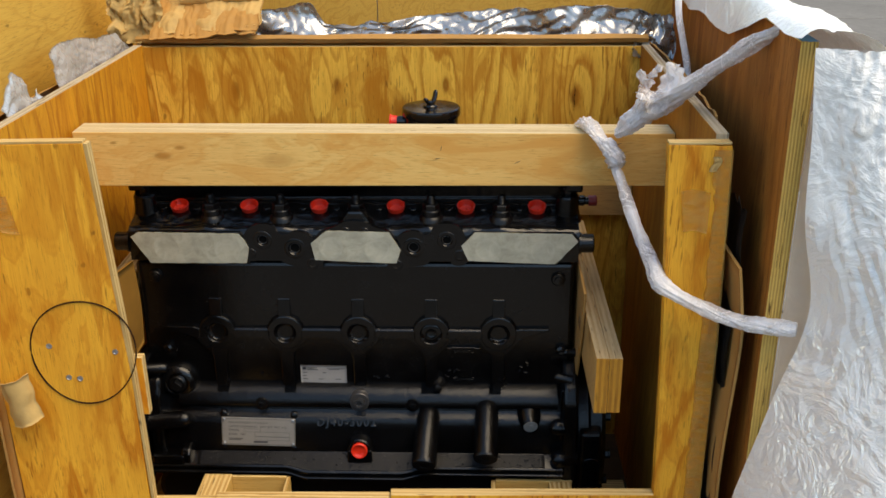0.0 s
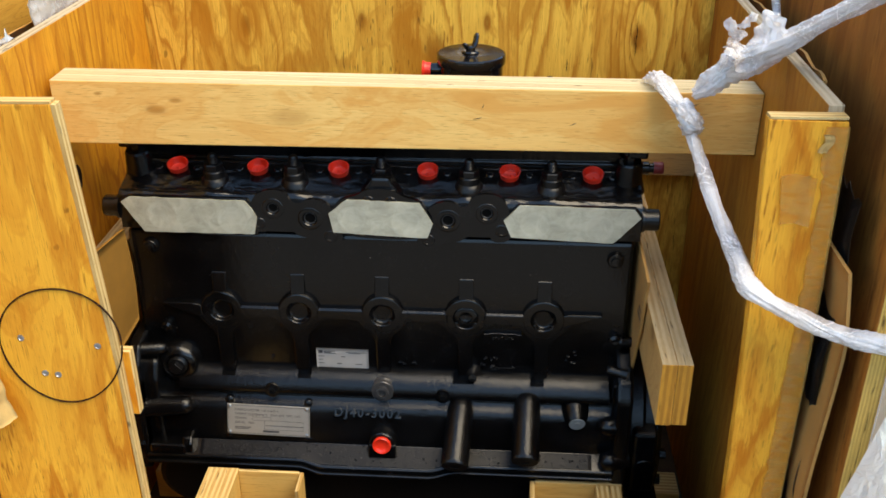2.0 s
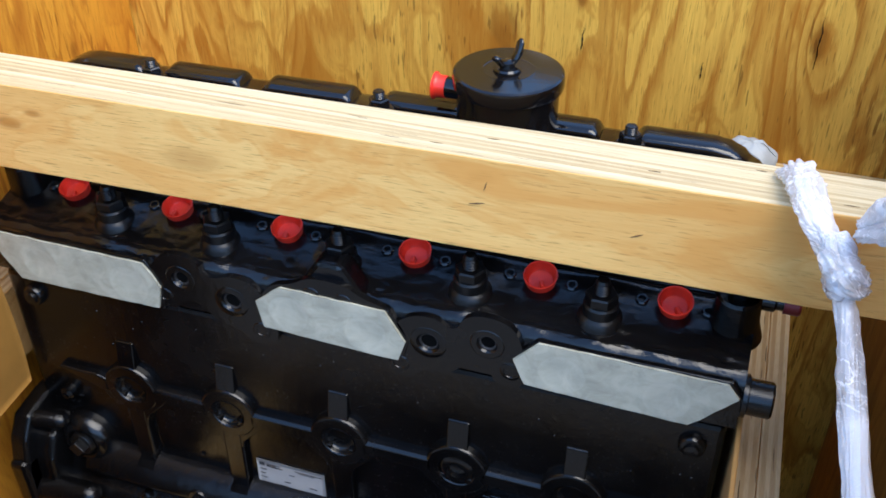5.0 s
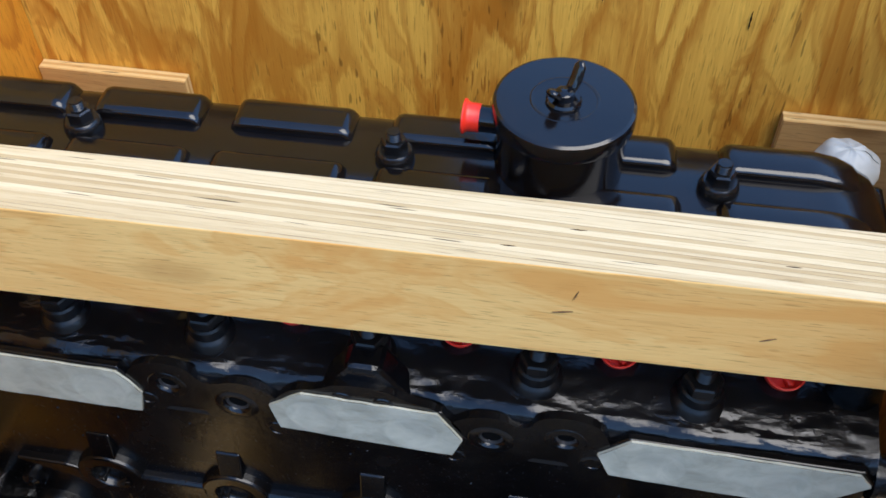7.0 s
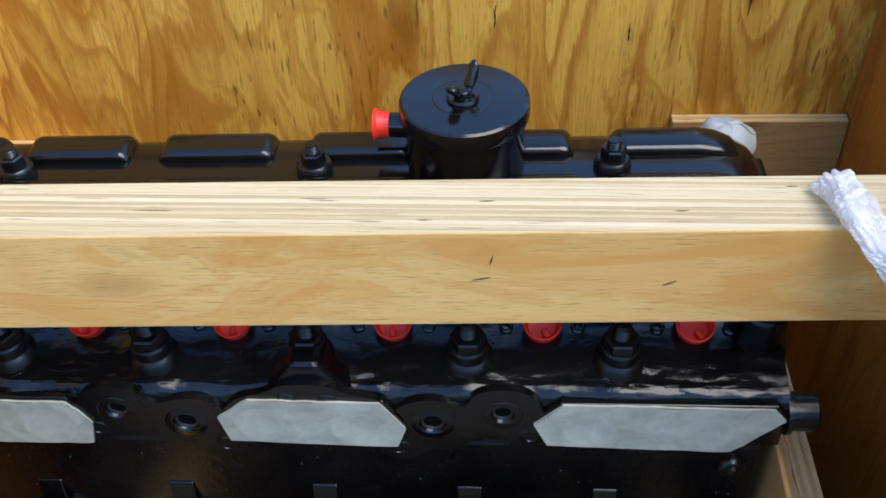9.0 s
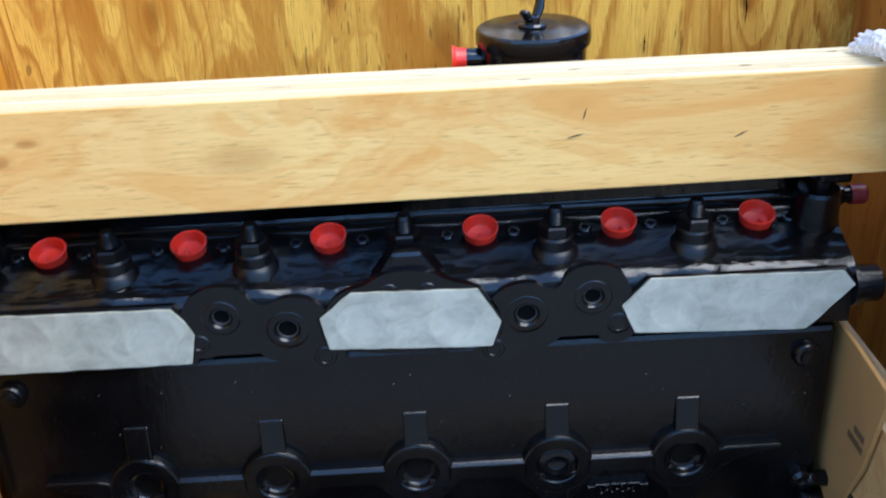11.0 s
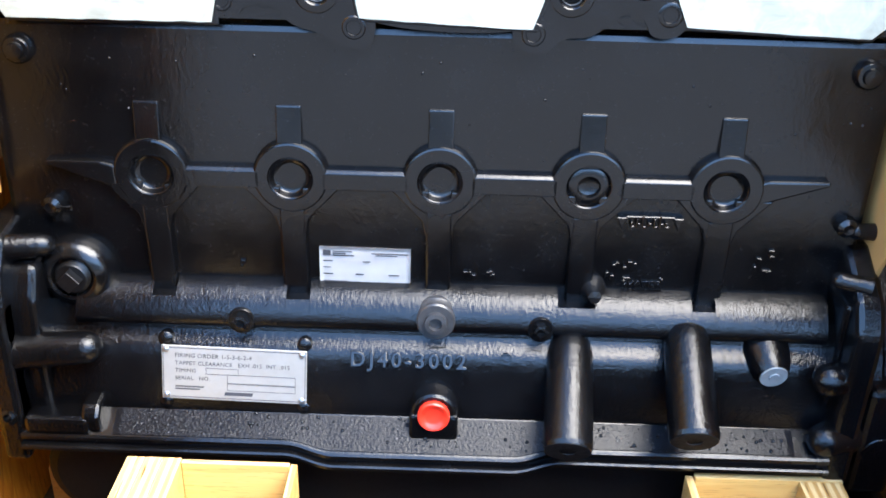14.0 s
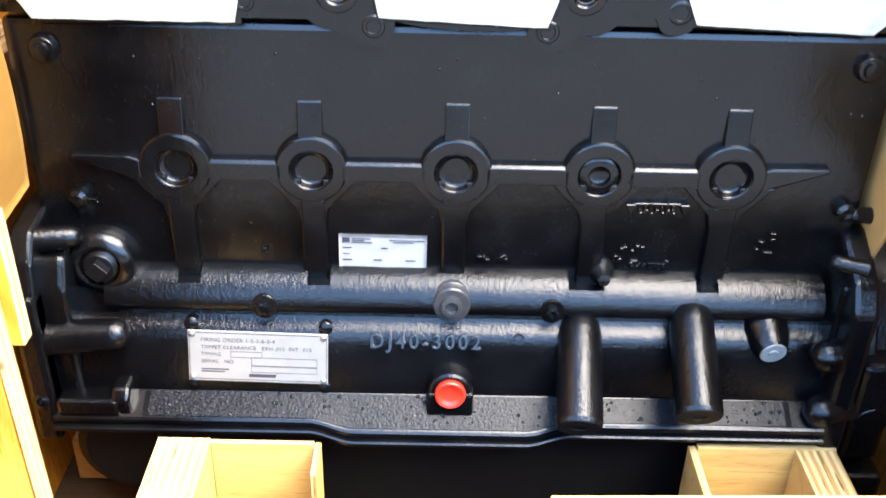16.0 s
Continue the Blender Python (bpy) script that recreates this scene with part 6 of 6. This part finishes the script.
def drape(u, v):
    """Film thrown over the right panel: from its inner top edge, over it, and billowing down outside."""
    y = -0.36 + 0.95 * u
    s = v
    if s < 0.10:
        x, z = 0.610 + 0.038 * s / 0.10, 1.217 + 0.010 * math.sin(s * 30) - (0.055 * min(1, max(0, (u - 0.16) * 5)) + 0.012 * noise.noise(Vector((u * 8, 0, 3)))) * max(0, 1 - s / 0.055) ** 2
    else:
        q = (s - 0.10) / 0.90
        x = 0.650 + 0.30 * q ** 0.55 + 0.15 * q * q
        z = 1.222 - 0.85 * q ** 1.25
    y -= 0.04 * max(0.0, 0.25 - u) / 0.25 * s
    w = crinkle(u * 2.4, v * 1.6, 0.5, 1.0)
    k = 0.12 + 0.88 * min(1, s * 4)
    return (x + w * k, y + w * 0.8 * k, z + 0.012 * min(1, s * 4) + w * 0.5 * k)


wrap = thing("stretch_film", "clear stretch film bunched over the outer crate panel", "plastic film")
part("drape", Geo().sheet(drape, 170, 200), m_film, wrap)


def billow(u, v):
    """The loose front fold of the film, swelling out towards the floor."""
    q = v
    inset = 0.040 * math.exp(-((q - 0.43) / 0.13) ** 2)
    edge = 0.634 + inset - 0.052 * max(0.0, (q - 0.52) / 0.48) ** 1.1 + 0.006 * math.sin(q * 14 - 1)
    x = edge + 0.40 * u
    y = -0.358 - 0.085 * math.sin(math.pi * min(1.0, u * 1.1)) * (0.3 + 0.7 * q) + 0.02 * u - 0.34 * q * min(1.0, u * 3.5)
    z = 1.205 - 0.80 * q + 0.02 * u * (1 - q)
    turn = min(1.0, max(0.0, (q - 0.45) / 0.2))
    w = crinkle(u * 1.3, v * 1.2, 3.5, 1.0) * (1 - turn) + crinkle(v * 1.5, u * 0.9, 6.1, 0.9) * turn
    k = min(1.0, 0.15 + u * 7)
    return (x + w * 0.4 * k, y + w * k, z + 0.3 * w * k)


part("front_fold", Geo().sheet(billow, 150, 190), m_film, wrap)
part("under_sheet", Geo().sheet(lambda u, v: (0.641 + 0.085 * u, -0.337 - 0.006 * u + 0.003 * noise.noise(Vector((u * 3, v * 5, 2))), 1.12 - 0.60 * v), 16, 50, 0, 0.0), m_film_sheet, wrap, "smooth tan layer of film and paper")


def spline(points, n):
    pts = [Vector(p) for p in points]
    pts = [pts[0] * 2 - pts[1]] + pts + [pts[-1] * 2 - pts[-2]]
    out = []
    for i in range(1, len(pts) - 2):
        for k in range(n):
            t = k / n
            a, b, c, d = pts[i - 1:i + 3]
            out.append(0.5 * (2 * b + (c - a) * t + (2 * a - 5 * b + 4 * c - d) * t * t + (3 * b - 3 * c + d - a) * t ** 3))
    return out + [pts[-2]]


def settle(points):
    """Lowers the part of the rope that lies against the beam onto it."""
    out = []
    for x, y, z in points:
        k = min(1.0, max(0.0, (y + 0.16) / 0.12))
        out.append((x, y + 0.0132 * k, z - 0.0105 * k))
    return out


def gathered(path, radii, seed, rough=1.0, flat=0.75):
    """Gathered film: a hollow, pleated skin round the path, with a second one inside it."""
    g = Geo()
    pts = [Vector(q) for q in path]
    n, m = len(pts), 56
    for shell in (1.0, 0.55):
        secs = []
        for i, q in enumerate(pts):
            d = (pts[min(i + 1, n - 1)] - pts[max(i - 1, 0)]).normalized()
            side = d.cross(Vector((0, 0, 1)))
            side = side.normalized() if side.length > 1e-4 else Vector((1, 0, 0))
            up = side.cross(d)
            r = radii(i / (n - 1)) * shell
            ring = []
            for k in range(m):
                a = 2 * math.pi * k / m
                c, w = math.cos(a + 0.03 * i), math.sin(a + 0.03 * i)
                f = 1 + 0.42 * rough * noise.noise(Vector((c * 1.4, w * 1.4, i * 0.07 + seed))) - 0.36 * abs(noise.noise(Vector((c * 3.6, w * 3.6, i * 0.035 + seed * 2)))) - 0.22 * abs(noise.noise(Vector((c * 8.0, w * 8.0, i * 0.05 + seed * 3)))) + 0.16 * rough * noise.noise(Vector((c * 4.0, w * 4.0, i * 0.35 + seed)))
                ring.append(tuple(q + side * (r * f * math.cos(a)) + up * (r * f * flat * math.sin(a))))
            secs.append(ring)
        g.loft(secs, 0, True)
    return g


def scraps(points, size, seed):
    """Torn, crumpled tags of film that stand off a knot."""
    g, rnd = Geo(), random.Random(seed)
    for q in points:
        o = Vector(q)
        u = Vector((rnd.uniform(-1, 1), rnd.uniform(-0.6, 0.6), rnd.uniform(0.1, 1))).normalized()
        v = u.cross(Vector((rnd.uniform(-1, 1), 1, rnd.uniform(-1, 1)))).normalized()
        w, k, l = u.cross(v), rnd.uniform(0, 30), size * rnd.uniform(0.7, 1.4)
        g.sheet(lambda a, b: o + u * (l * a) + v * (l * 0.8 * (b - 0.5) * (1 - 0.45 * a + 0.5 * noise.noise(Vector((a * 3, b * 2, k))))) + w * (l * 0.30 * noise.noise(Vector((a * 3.1, b * 3.7, k + 5))) + l * 0.12 * abs(noise.noise(Vector((a * 8, b * 8, k))))), 12, 12)
    return g


rope = thing("film_rope", "twisted rope of clear stretch film knotted round the beam", "plastic film")
WAD = ((0.0, 0.013), (0.35, 0.016), (0.55, 0.021), (0.72, 0.030), (0.86, 0.024), (1.0, 0.012))
p = spline(settle([(0.640, -0.235, 1.215), (0.595, -0.17, 1.170), (0.545, -0.10, 1.105), (0.490, -0.045, 1.055), (0.447, -0.022, 1.010)]), 22)
part("strand", gathered(p, lambda t: along(WAD, t), 3.0, 1.3), m_film_rope, rope)
p = spline(settle([(0.402, 0.050, 1.008), (0.405, 0.015, 1.014), (0.418, -0.008, 1.003), (0.433, -0.020, 0.980), (0.440, -0.022, 0.962)]), 12)
part("loop", gathered(p, lambda t: 0.019 - 0.008 * t, 5.0, 0.8, 0.6), m_film_rope, rope)
p = spline(settle([(0.430, -0.014, 0.998), (0.440, -0.028, 0.980), (0.447, -0.030, 0.966), (0.440, -0.022, 0.952)]), 10)
part("knot", gathered(p, lambda t: 0.008 + 0.010 * math.sin(math.pi * t), 7.0, 1.4), m_film_rope, rope)
p = spline(settle([(0.442, -0.022, 0.965), (0.456, -0.055, 0.930), (0.468, -0.13, 0.887), (0.478, -0.24, 0.860), (0.487, -0.292, 0.852), (0.545, -0.302, 0.823), (0.592, -0.320, 0.812), (0.630, -0.346, 0.818), (0.655, -0.358, 0.821)]), 16)
part("strand", gathered(p, lambda t: 0.0062 + 0.0066 * min(1, t * 3.5) + 0.0015 * math.sin(t * 17) + 0.002 * t, 9.0, 0.7), m_film_rope, rope)
part("loose_tuft", scraps([(0.494, -0.055, 1.062), (0.500, -0.060, 1.070), (0.488, -0.050, 1.085), (0.512, -0.070, 1.085), (0.476, -0.045, 1.050), (0.530, -0.090, 1.100), (0.486, -0.045, 1.100)], 0.036, 4), m_film_rope, rope)
part("loose_tuft", scraps([(0.445, -0.030, 0.965), (0.440, -0.034, 0.975)], 0.018, 8), m_film_rope, rope)
p = spline([(0.600, 0.33, 1.20), (0.590, 0.28, 1.15), (0.600, 0.24, 1.08), (0.604, 0.20, 1.02)], 10)
part("strand", gathered(p, lambda t: 0.0065, 11.0), m_film_rope, rope)
